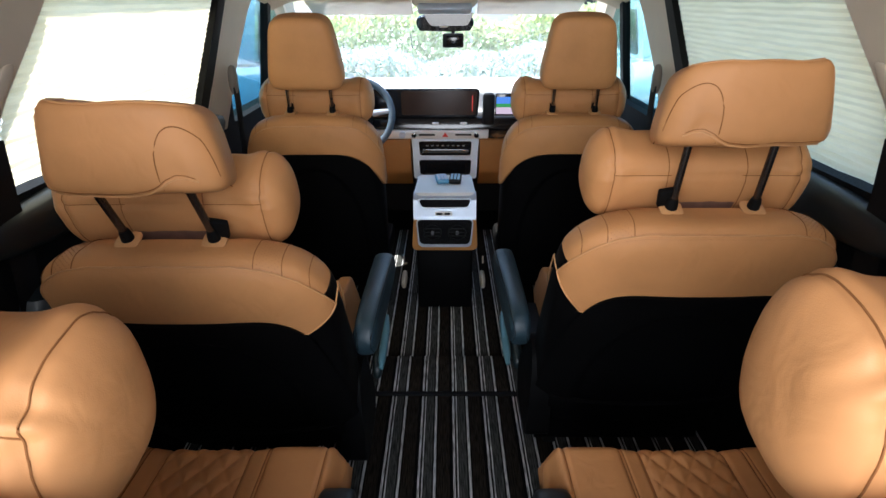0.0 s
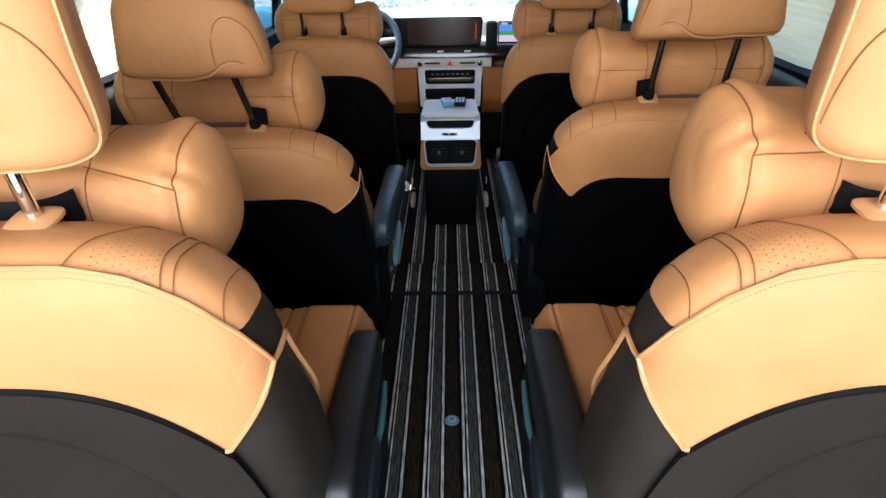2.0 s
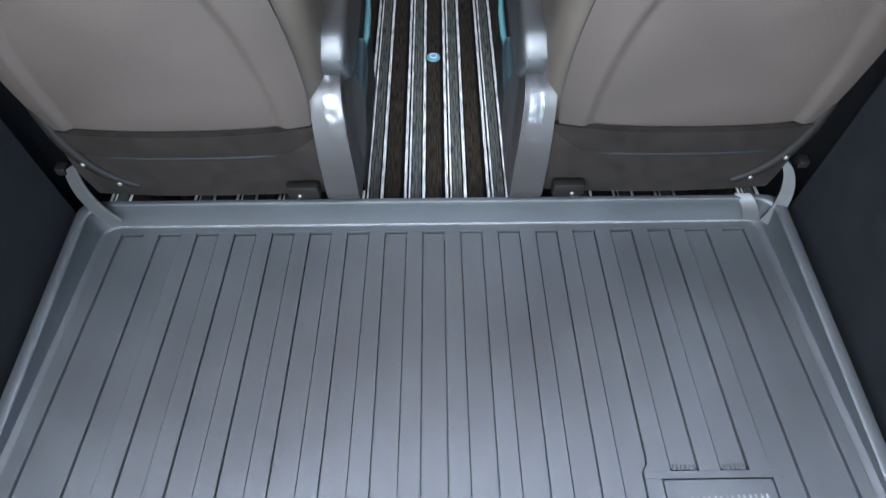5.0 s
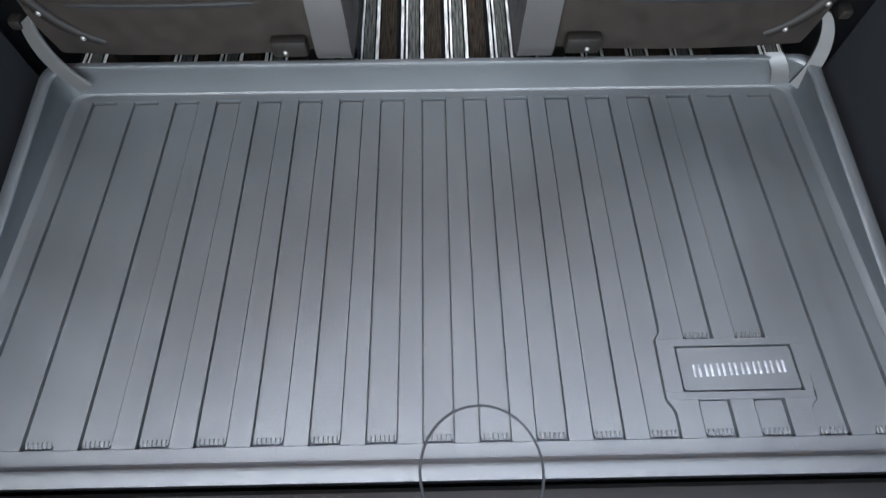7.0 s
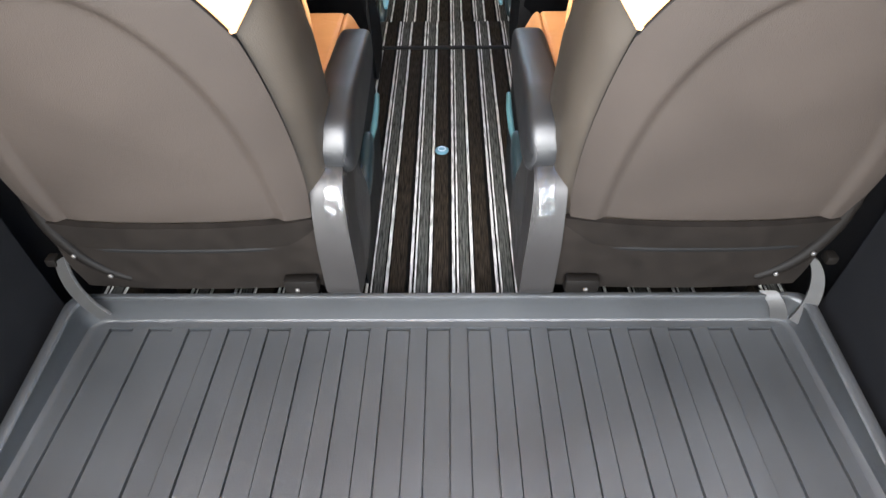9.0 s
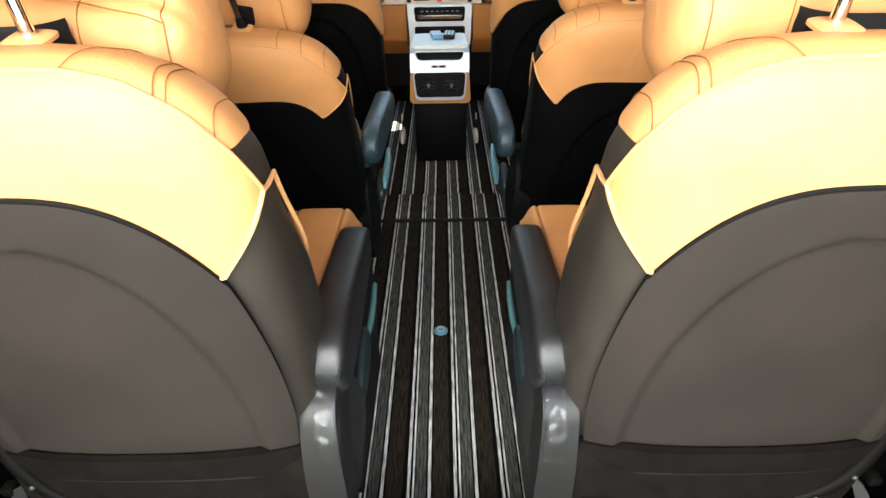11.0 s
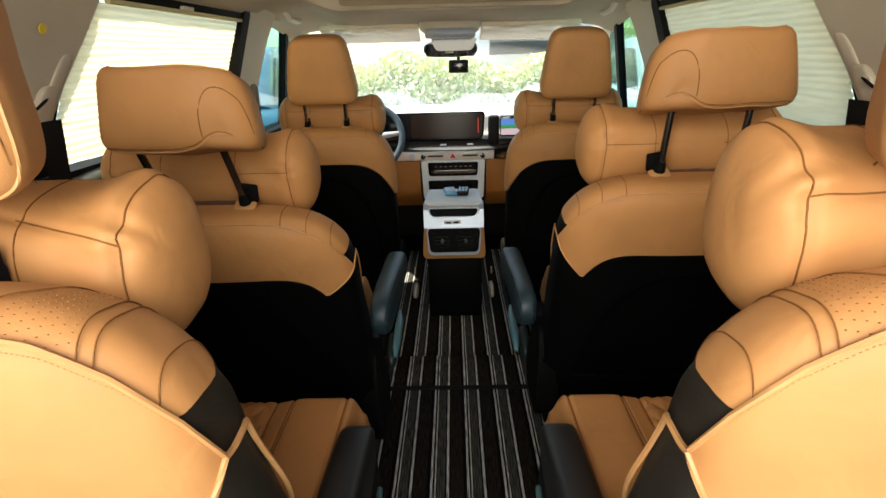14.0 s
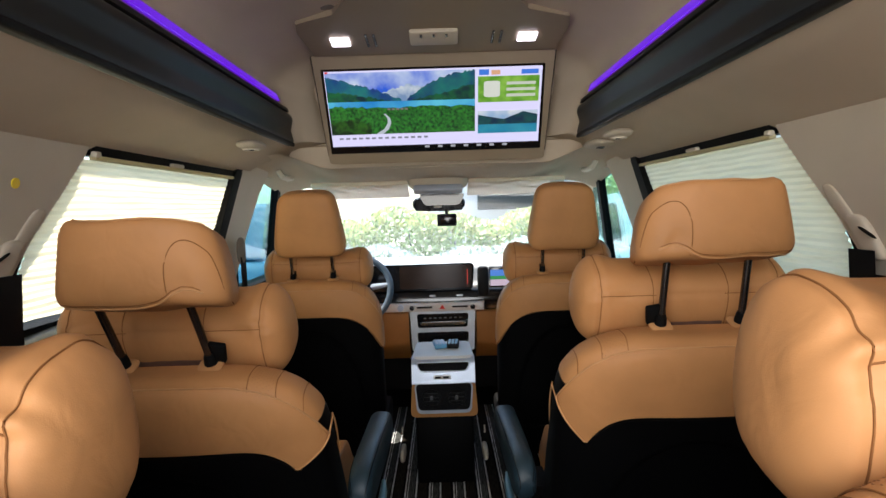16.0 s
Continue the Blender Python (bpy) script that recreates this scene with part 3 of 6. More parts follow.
    badge = part("badge_plate", bm, RUBBER, t)
    for i in range(8):                          # a word in plain slim bars
        bm = bmesh.new()
        for dx, tall in ((-0.0036, 0.0165), (0.0036, 0.0165)):
            box(bm, (0.3385 + 0.0160 * i + dx, -0.2035 + 0.0006 * i, 0.0853), (0.0030, tall, 0.0012), 0.0004)
        part("print_bar", bm, BADGE_PRINT, badge, "white printed mark")
    return t


trunk_mat()
bm = bmesh.new()
box(bm, (0, 0.0, 0.02), (1.34, 0.62, 0.09))
box(bm, (0, -0.47, 0.06), (1.30, 0.26, 0.11), 0.02)
solid("floor_trunk", bm, PLASTIC, "dark luggage floor under the mat with a sill plate", "trunk floor", kind="structure")
bm = bmesh.new()
pts = [(0.045 + 0.068 * math.cos(a), -0.33 + 0.07 * math.sin(a), 0.153 + 0.012 * math.sin(a * 0.5)) for a in [2 * math.pi * k / 40 for k in range(40)]]
tube(bm, pts, 0.0016, 6, closed=True)
solid("cord_loop", bm, BLACK_WEB, "thin black cord loop lying on the mat's rear rim", "cord")


# ---- seats ----
HB, DB, TOP = 0.220, 0.065, 0.672       # back: half width, half depth, height
CROWN = {"fall": 0.0, "wide": 1.0, "bolster": 0.0}       # how far the crown falls towards the front; width of the back


def crown_fall(v, u):
    return CROWN["fall"] * max(0.0, v - 0.01) * smooth((u - 0.50) / 0.12)


def back_w(u):
    base = lerp_table([(0.0, 0.212), (0.2, 0.218), (0.42, HB), (0.46, HB)], u)
    if u > 0.46:
        base = HB * max(0.0, 1 - ((u - 0.46) / (TOP - 0.46)) ** 3.6) ** (1 / 3.6)
    return base * CROWN["wide"]


def back_d(u):
    if u > 0.545:
        return DB * max(0.0, 1 - ((u - 0.545) / (TOP - 0.545)) ** 2.3) ** (1 / 2.3)
    return DB


def back_point(a, u, off=0.0):
    """Point on the seat back: a = 0 at the middle of its rear, plus or minus pi at the middle of its front; u: height."""
    n = 2 / 3.4
    w, d = back_w(u) + off, back_d(u) + off
    x = w * spow(math.sin(a), n)
    v = DB - d * spow(math.cos(a), n) * (1.0 if math.cos(a) > 0 else lerp_table([(0.0, 2.5), (0.28, 2.25), (0.49, 1.3), (0.60, 1.0)], u))
    bow = 0.012 * (1 - min(1, abs(x) / HB) ** 2) * smooth(u / 0.2)
    side = math.exp(-((abs(a) - 1.85) / 0.38) ** 2) * smooth((0.50 - u) / 0.16) * smooth(u / 0.12)
    x += math.copysign(CROWN["bolster"] * side, a)              # padded cheek towards the front
    return Vector((x, v - bow * (1 if math.cos(a) > 0 else 0) * max(0, math.cos(a)), u + off * smooth((u - 0.56) / 0.08) - crown_fall(v, u)))


JOIN = 1.42                              # angle at which the cover's upper and lower edges meet


class Wrap:
    """Edges of the tan cover on a seat back: c, k heights of its lower edge at the middle and the corner, tip: at the side."""
    def __init__(self, c, k, tip, power, rise=0.0, crown_low=0.0):
        self.c, self.k, self.tip, self.power, self.rise, self.crown_low = c, k, tip, power, rise, crown_low

    def lo(self, a):
        a = abs(a)
        if self.tip < 0:
            return self.c + (self.k - self.c) * math.sin(min(a, math.pi / 2)) ** self.power
        if a < 0.72:
            return self.c + (self.k - self.c) * (math.sin(a) / math.sin(0.72)) ** (self.power * 0.6)
        return self.k + (self.hi(JOIN) - 0.003 - self.k) * (min(1.0, (a - 0.72) / (JOIN - 0.72))) ** 0.85

    def hi(self, a):
        a = abs(a)
        h = lerp_table([(0, 0.645), (0.45, 0.641), (0.72, 0.630), (0.95, 0.608), (1.2, 0.572), (1.45, 0.518), (1.75, 0.489)], a)
        return h + self.rise * (1 - smooth((a - 0.5) / 0.9))

    def top(self, a):
        a = abs(a)
        if a < 1.12:
            return self.hi(a) - 0.008
        if a < 1.95:
            return self.hi(a) - 0.008 if self.tip < 0 else lerp_table([(1.12, self.hi(1.12) - 0.008), (1.25, 0.606 - self.crown_low), (1.6, 0.614 - self.crown_low), (1.95, 0.612)], a)
        return lerp_table([(1.95, 0.612), (2.42, 0.60), (2.55, 0.20), (2.6, 0.06), (4, 0.06)], a)


class SeatFrame:
    """Turns seat-back coordinates (x, v forward, u up the back) into the seat's own."""
    def __init__(self, lean, z0):
        self.s, self.c, self.z0 = math.sin(radians(lean)), math.cos(radians(lean)), z0

    def at(self, p):
        x, v, u = p
        return Vector((x, -u * self.s + v * self.c, self.z0 + u * self.c + v * self.s))


def patch(bm, fr, a0, a1, lo, hi, off, na=40, nu=14, relief=None, rim=0.004, spread=None):
    """A panel of the seat back between two angles and two heights, standing off the shell, its edges turned in.
    spread: factor on the angle, from the lower edge (0) to the upper (1)."""
    ts = [0.0] + [i / nu for i in range(nu + 1)] + [1.0]
    ss = [0.0] + [j / na for j in range(na + 1)] + [1.0]
    rows = []
    for i, t in enumerate(ts):
        row = []
        for j, s in enumerate(ss):
            a = a0 + (a1 - a0) * s
            u = lo(a) + (hi(a) - lo(a)) * t
            if spread:
                a *= spread(t)
            e = off + (relief(a, u) if relief else 0)
            edge = i in (0, len(ts) - 1) or j in (0, len(ss) - 1)
            row.append(fr.at(back_point(a, u, e - (rim if edge else 0))))
        rows.append(row)
    grid_faces(bm, rows)


def seam(bm, fr, fn, n, r, off):
    tube(bm, [fr.at(fn(k / n)) for k in range(n + 1)], r, 6)


def on_top(x, v):
    """Height of the back's crown over (x, v)."""
    lo, hi = 0.3, TOP + 0.004
    for _ in range(30):
        m = (lo + hi) / 2
        q = m - 0.0045 * smooth((m - 0.56) / 0.08)
        w, d = back_w(q) + 0.0045, back_d(q) + 0.0045 + (0.012 * max(0.0, 1 - (x / HB) ** 2) if v < DB else 0.0)
        inside = q < TOP - 0.001 and w > 1e-6 and d > 1e-6 and abs(x / w) ** 3.4 + abs((v - DB) / d) ** 3.4 < 1
        lo, hi = (m, hi) if inside else (lo, m)
    return lo - crown_fall(v, lo)


def cushion(bm, half, y0, y1, z, nx=72, ny=64, lines=(0.54, 0.66), mid=0.5, rise=0.022, pitch=0.046, edge=0.05):
    """Seat cushion: a grid with bolsters, channels and a quilted middle, closed below."""
    rows = []
    for j in range(ny + 1):
        ty = j / ny
        row = []
        for i in range(nx + 1):
            x = -half + 2 * half * i / nx
            y = y0 + (y1 - y0) * ty
            h = z
            ax = abs(x) / half
            h += rise * smooth((ax - mid) / 0.25) - edge * smooth((ax - 0.86) / 0.14) ** 2
            h -= 0.055 * smooth((ty - 0.86) / 0.14) ** 2
            if ax < mid:
                p, q = (x + y * 0.62) / pitch, (x - y * 0.62) / pitch
                d = min(abs(p - round(p)), abs(q - round(q)))
                h += 0.087 * pitch * smooth(d / 0.42) - 0.0024 * (1 - smooth(d / 0.10))
            for c in lines:
                h -= 0.005 * (1 - smooth(abs(abs(x) - c * half) / 0.005))
            row.append((x, y, h))
        rows.append(row)
    g = grid_faces(bm, rows)
    ring = [g[0][i] for i in range(nx + 1)] + [g[j][nx] for j in range(1, ny + 1)] + [g[ny][i] for i in range(nx - 1, -1, -1)] + [g[j][0] for j in range(ny - 1, 0, -1)]
    low = [bm.verts.new((v.co.x * 0.97, y0 + (v.co.y - y0) * 0.98, z - 0.13)) for v in ring]
    for i in range(len(ring)):
        k = (i + 1) % len(ring)
        bm.faces.new((ring[i], ring[k], low[k], low[i]))
    bm.faces.new(low)


class Rest:
    """Wide headrest: a flat padded block whose wing at the aisle is bent forward and rounded off at its top."""
    N1, N2, HY = 5.5, 7.0, 0.045

    def __init__(self, side, hw, hh, bend, drop, shift, u0, v0, tilt, taper, fall, wedge):
        self.tilt, self.taper, self.fall, self.wedge = tilt, taper, fall, wedge
        self.side, self.hw, self.hh, self.bend, self.drop, self.shift, self.u0, self.v0 = side, hw, hh, bend, drop, shift, u0, v0

    def warp(self, p):
        s = self.side * p.x / self.hw
        k = max(0.0, (s - 0.30) / 0.70) ** 2
        z = p.z * (1 - self.drop * k) if p.z > 0 else p.z * (1 + (0.34 if self.drop > 0.2 else 0.10) * k)
        z *= 1 + 0.06 * max(0.0, (-s - 0.72) / 0.28)
        y = p.y + self.bend * max(0.0, s) ** 2.2 + 0.3 * self.bend * max(0.0, -s) ** 3
        y += 0.0030 * noise.noise(Vector((p.x * 16, p.z * 16, 3.1))) + 0.006 * math.exp(-((s - 0.55) / 0.12) ** 2) * math.exp(-((p.z / self.hh + 0.55) / 0.22) ** 2) + 0.0012 * noise.noise(Vector((p.x * 45, p.z * 40, 7.7)))
        y += 0.005 * (1 - min(1.0, abs(p.z / self.hh)) ** 2) * (1 - min(1.0, abs(s)) ** 2) * (-1 if p.y < 0 else 1)
        dz = 0.0036 * noise.noise(Vector((p.x * 20, 7, p.z * 9))) - 0.003 * (1 - s * s) * (1 if p.z > 0 else 0)
        return Vector((p.x * (1 - self.taper * p.z / self.hh) * (1 - self.wedge * (p.y + self.HY) / (2 * self.HY)) + self.shift, self.v0 + y + self.tilt * z, self.u0 + z + dz - self.fall * (p.y + self.HY)))

    def rear(self, x, z, out=0.0):
        inner = max(0.0, 1 - abs(z / self.hh) ** self.N2) ** (self.N1 / self.N2)
        y = -self.HY * max(0.0, inner - abs(x / self.hw) ** self.N1) ** (1 / self.N1)
        return self.warp(Vector((x, y - out, z)))


def map_blob(bm, fr, c, h, n1, n2, warp, nu=48, nv=22):
    tmp = bmesh.new()
    blob(tmp, (0, 0, 0), h, n1, n2, warp, nu, nv)
    for v in tmp.verts:
        x, y, z = v.co
        v.co = fr.at((c[0] + x, c[1] + y, c[2] + z))
    me = bpy.data.meshes.new("tmp")
    tmp.to_mesh(me)
    tmp.free()
    bm.from_mesh(me)
    bpy.data.meshes.remove(me)


def pillow_surface(x, t, PIL=0.172, high=0.062):
    """Outline of the neck pillow's section at x, t: angle from its rear round over its top."""
    ax = abs(x) / PIL
    swell = 1.0 + 0.06 * smooth((ax - 0.55) / 0.3)
    end = max(0.0, 1 - max(0, (ax - 0.66) / 0.34) ** 3.0) ** (1 / 2.6)
    n = 2 / 2.7
    return (-0.066 * swell * end * spow(math.cos(t), n), high * swell * end * spow(math.sin(t), n))




def seat(row, side, x, y0, z0, lean, cush, tan=(0.556, 0.440, 0.516, 3.4, 0.008, 0.03), label="", wide=True, arm=True, group="", arm_z=0.385, arm_x=0.236):
    """One captain's seat. side: +1 where the aisle lies at its right; the pivot of its back stands at (x, y0, z0)."""
    fr = SeatFrame(lean, z0)
    wr = Wrap(*tan)
    CROWN["fall"] = {3: 0.40, 2: 0.45, 1: 0.2}[row]
    CROWN["wide"] = 1.08 if row == 2 else 1.0
    CROWN["bolster"] = 0.016 if row == 3 else 0.0
    t = thing("captain_seat", (x, y0, 0), label, "car seat", group)
    # shell of the back
    bm = bmesh.new()
    us = [0.0, 0.05, 0.12, 0.2, 0.28, 0.36, 0.42, 0.46] + [0.46 + (TOP - 0.461) * math.sin(math.pi / 2 * k / 14) ** 0.62 for k in range(1, 15)]
    g = grid_faces(bm, [[fr.at(back_point(2 * math.pi * j / 64 - math.pi, u)) for j in range(64)] for u in us], close_u=True)
    bm.faces.new(g[0])
    bm.faces.new(g[-1])
    # rows ahead of the third take the darker copy, with shade in its colour
    part("backrest", bm, BLACK_LEATHER if row == 3 else SHADED_BLACK, t, "black leather sides")
    # tan cover over the upper rear
    bm = bmesh.new()
    patch(bm, fr, -(JOIN if wr.tip > 0 else 2.1), JOIN if wr.tip > 0 else 2.1, wr.lo, wr.hi, 0.006, 96, 14, rim=0.006)
    part("rear_cover", bm, TAN, t, "tan leather cover")
    # tan top and front
    bm = bmesh.new()
    patch(bm, fr, -math.pi, math.pi, wr.top, lambda a: TOP - 0.0006, 0.004, 128, 20, rim=0.005)
    ring = [bm.verts.new(fr.at(back_point(2 * math.pi * j / 64 - math.pi, TOP - 0.0006, 0.004))) for j in range(64)]
    bm.faces.new(ring)
    top = part("front_cover", bm, TAN, t, "tan leather top and front")
    # piping
    bm = bmesh.new()
    seam(bm, fr, lambda k: back_point(JOIN * (2 * k - 1), wr.hi(JOIN * (2 * k - 1)), 0.007), 90, 0.0022 if row == 3 else 0.0016, 0)
    part("piping", bm, PIPE, t)
    for s in (-1, 1):
        bm = bmesh.new()
        leg = [back_point(s * (0.70 + (JOIN - 0.70) * k / 14), wr.lo(0.70 + (JOIN - 0.70) * k / 14), 0.007) for k in range(15)]
        leg += [back_point(s * (JOIN + (1.62 - JOIN) * k / 5), wr.lo(JOIN) + (wr.tip - wr.lo(JOIN)) * (k / 5) ** 0.7, 0.006) for k in range(1, 6)]
        leg += [back_point(s * (1.68 + 0.72 * k / 12), wr.tip - 0.004 - 0.32 * (k / 12) ** 1.05, 0.004) for k in range(13)]
        if wr.tip < 0:
            leg = [back_point(s * (0.3 + 1.8 * k / 30), wr.lo(0.3 + 1.8 * k / 30), 0.006) for k in range(31)]
        tube(bm, [fr.at(p) for p in leg], {3: 0.0027, 2: 0.0015, 1: 0.0014}[row], 6)
        part("piping", bm, PIPE if wr.tip > 0 else SEAM, t)
        # seams across the crown and stitched edge
        for c, double in (((0.105, 0), (0.167, 1), (0.203, 0)) if row == 3 else ((0.138, 0), (0.178, 0), (0.214, 0))):
            for dx in ((0.0, 0.008) if double else (0.0,)):
                bm = bmesh.new()
                pts = []
                for k in range(26):
                    v = 0.013 + 0.115 * k / 25
                    xx = s * (c + dx - 0.006 * (k / 25) + (0.045 * (k / 25) ** 0.8 if c < 0.12 else 0))
                    u = on_top(xx, v)
                    if u > 0.52:
                        pts.append(fr.at((xx, v, u + 0.0002)))
                tube(bm, pts, 0.0006, 5)
                part("seam", bm, SEAM, t)
    # stitches beside the piping
    bm = bmesh.new()
    for k in range(150):
        a = -1.35 + 2.70 * k / 149
        p, q = (fr.at(back_point(a + e, wr.hi(a + e) - 0.007, 0.0058)) for e in (0.0, 0.009))
        tube(bm, [p, q], 0.0005, 4)
    part("stitching", bm, THREAD, t)
    # perforated panels
    if row > 1:
        for s in (-1, 1):
            bm = bmesh.new()
            for i in range(11 if row == 3 else 9):
                for j in range(21 if row == 3 else 13):
                    if row == 3:
                        xx, v = 0.1125 + 0.0050 * i, 0.016 + 0.0056 * j + (0.0028 if i % 2 else 0)
                        k = (v - 0.004) / 0.124
                        fits = k < 0.96 and 0.1105 - 0.006 * k + 0.045 * k ** 0.8 < xx < 0.1645 - 0.006 * k
                    else:
                        xx, v, fits = 0.143 + 0.0042 * i - 0.0003 * j, 0.014 + 0.0078 * j + (0.0039 if i % 2 else 0), True
                    if fits:
                        box(bm, fr.at((s * xx, v, on_top(s * xx, v) - 0.0002)), (0.0009, 0.0011, 0.0005), 0.0, Matrix.Rotation(radians(lean) - math.atan(CROWN["fall"]), 4, "X"))
            part("perforation", bm, PERF, t)
    # hard back panel with an arched step
    def relief(a, u):
        xx = abs(back_w(u) * spow(math.sin(a), 2 / 3.4))
        arch = 0.158 * max(0.0, 1 - max(0.0, (u - 0.12) / (wr.c - 0.055 - 0.12)) ** 2.6) ** (1 / 2.2)
        return -0.009 * smooth((arch - xx) / 0.010)

    def widen(q):
        """The panel's edge bows out towards its foot."""
        return 1 + 0.62 * (1 - q) ** 0.9 - 0.36 * (1 - q) ** 3 if row == 3 else 1 + 0.75 * (1 - q) ** 0.9
    bm = bmesh.new()
    foot_u = (lambda a: 0.153 - 0.014 * (a / 0.73) ** 2) if row == 3 else (lambda a: 0.128)
    patch(bm, fr, -0.73, 0.73, foot_u, lambda a: wr.lo(min(abs(a), 0.72)) - 0.002, 0.011, 80, 64, relief, rim=0.006, spread=widen)
    part("back_panel", bm, BOARD if row == 3 else SHADED_BLACK, t, "dark grey moulded back panel" if row == 3 else "black back panel")
    if row == 3:                             # dark joint round the panel
        bm = bmesh.new()
        run = []
        for k in range(81):
            q = k / 80
            run.append(fr.at(back_point(0.735 * widen(q), 0.139 + (wr.lo(0.72) - 0.141) * q, 0.0062)))
        arc = [fr.at(back_point(0.72 * (1 - 2 * k / 60), wr.lo(0.72 * (1 - 2 * k / 60)) - 0.0012, 0.0075)) for k in range(61)]
        back = [Vector((-p.x, p.y, p.z)) for p in run[::-1]]
        tube(bm, run + arc[1:-1] + back, 0.0028, 6)
        part("panel_joint", bm, MATT_BLACK, t, "black joint round the back panel")
    # flap and hinge cover below
    bm = bmesh.new()
    patch(bm, fr, -1.12 if row == 3 and side < 0 else -0.84, 1.12 if row == 3 and side > 0 else 0.84, *((lambda a: 0.098 - 0.010 * (a / 0.86) ** 2, lambda a: 0.153 - 0.010 * (a / 0.73) ** 2) if row == 3 else (lambda a: 0.078, lambda a: 0.127)), 0.0145, 24, 6, rim=0.010)
    part("flap", bm, FELT if row == 3 else SHADED_BLACK, t, "dark felt flap")
    if row == 3:
        # black tube that draws the flap's shadow on the hinge cover
        bm = bmesh.new()
        tube(bm, [fr.at(back_point(side * (-0.82 + 1.92 * k / 40), 0.0885 - 0.010 * ((-0.82 + 1.92 * k / 40) / 0.86) ** 2, 0.0085)) for k in range(41)], 0.0052, 6)
        part("flap_shadow", bm, MATT_BLACK, t, "black line for the shadow under the flap")
        bm = bmesh.new()
        rows = []
        for i in range(9):
            q = i / 8
            rows.append([(-0.19 * side - 0.005 + 0.395 * side * j / 16, -0.020 - 0.009 * (1 - (j / 8 - 1) ** 2) + 0.008 * (1 - q) ** 6 - 0.006 * math.sin(q * 3) + 0.012 * q + 0.0015 * noise.noise(Vector((j * 0.35, q * 3, side))), z0 + 0.122 - 0.136 * q) for j in range(17)])
        grid_faces(bm, rows)
        grid_faces(bm, [[(p[0], p[1] + 0.01, p[2]) for p in r] for r in rows])
        part("hinge_cover", bm, FELT, t, "dark felt hinge cover")
    if row == 3:
        bm = bmesh.new()
        arm_pts = curve_pts([(-side * 0.196, 0.00, 0.43), (-side * 0.208, -0.022, 0.30), (-side * 0.160, -0.024, 0.235), (-side * 0.110, -0.018, 0.205)], 14)
        tube(bm, arm_pts, [0.010 + 0.003 * math.sin(math.pi * k / 14) - 0.003 * k / 14 for k in range(15)], 10)
        arm_ob = part("hinge_arm", bm, HINGE_BLACK, t, "dark plastic hinge arm")
        for p in (arm_pts[8], arm_pts[12]):
            bm = bmesh.new()
            blob(bm, (p[0], p[1] - 0.0115, p[2] + 0.003), (0.004, 0.003, 0.004), 2, 2, None, 10, 6)
            part("bolt", bm, BOLT, arm_ob)
        bm = bmesh.new()
        box(bm, (side * 0.165, -0.030, z0 + 0.012), (0.055, 0.02, 0.030), 0.006)
        foot = part("foot_bracket", bm, HINGE_BLACK, t)
        bm = bmesh.new()
        blob(bm, (side * 0.16, -0.042, z0 + 0.010), (0.004, 0.003, 0.004), 2, 2, None, 10, 6)
        part("bolt", bm, BOLT, foot)
    # cushion on its base
    bm = bmesh.new()
    if row == 3:
        cushion(bm, 0.222, 0.10, cush[1], cush[0] + 0.006, 150, 150, (0.305, 0.450, 0.865), 0.295, 0.008, 0.036, 0.034)
    else:
        cushion(bm, 0.160, 0.10, cush[1], cush[0])
    pad = part("cushion", bm, TAN, t, "quilted tan leather seat cushion", sharp=70)
    if row == 3:                             # seams along the cushion
        for c in (-0.865, -0.464, -0.438, -0.305, 0.305, 0.438, 0.464, 0.865):
            bm = bmesh.new()
            run = []
            for k in range(41):
                ty = 0.98 * k / 40
                h = cush[0] + 0.006 + 0.008 * smooth((abs(c) - 0.295) / 0.25) - 0.055 * smooth((ty - 0.86) / 0.14) ** 2 - (0.0045 if abs(c) in (0.305, 0.865) else 0.0015)
                run.append((c * 0.222, 0.10 + (cush[1] - 0.10) * ty, h))
            tube(bm, run, 0.0009, 5)
            part("seam", bm, SEAM, pad)
    bm = bmesh.new()
    box(bm, (0, (0.08 + cush[1]) / 2, cush[0] - 0.16), (0.40, cush[1] - 0.12, 0.10), 0.02)
    for sx in (-1, 1):
        zf = LOW if row == 1 else 0.0
        box(bm, (sx * 0.17, cush[1] / 2, (cush[0] - 0.2 + zf) / 2 + 0.004), (0.035, cush[1] - 0.16, cush[0] - 0.19 - zf), 0.008)
    base = part("seat_base", bm, PLASTIC, t, "dark plastic seat base on rails")
    if row == 3:
        bm = bmesh.new()
        prism(bm, round_poly([(0.13, 0.004), (0.50, 0.004), (0.525, 0.20), (0.50, 0.335), (0.13, 0.300)], 0.03, 4), "x", side * 0.205, side * 0.236)
        bevel_all(bm, 0.008, 2)
        part("side_cover", bm, DARK_COVER, base, "dark blue-black plastic side cover")
    if row == 2:
        # added black block: hides the carpet where deep shade lies under the seat
        bm = bmesh.new()
        front = 0.0 if side > 0 else -0.09
        prism(bm, round_poly([(0.17 + front, 0.010), (0.28, 0.010), (0.28, 0.20), (0.15 + front, 0.20)], 0.02, 4), "x", -0.21, 0.21)
        bevel_all(bm, 0.012, 2)
        part("shade_filler", bm, SHADED_BLACK, base, "black block standing in for the shade under the seat")
    if row == 1:
        bm = bmesh.new()
        blob(bm, (side * 0.262, 0.16, 0.028), (0.011, 0.060, 0.022), 3, 3, None, 20, 10)
        part("rail_cover", bm, DULL_RAIL, base, "pale plastic seat rail cover")
        bm = bmesh.new()
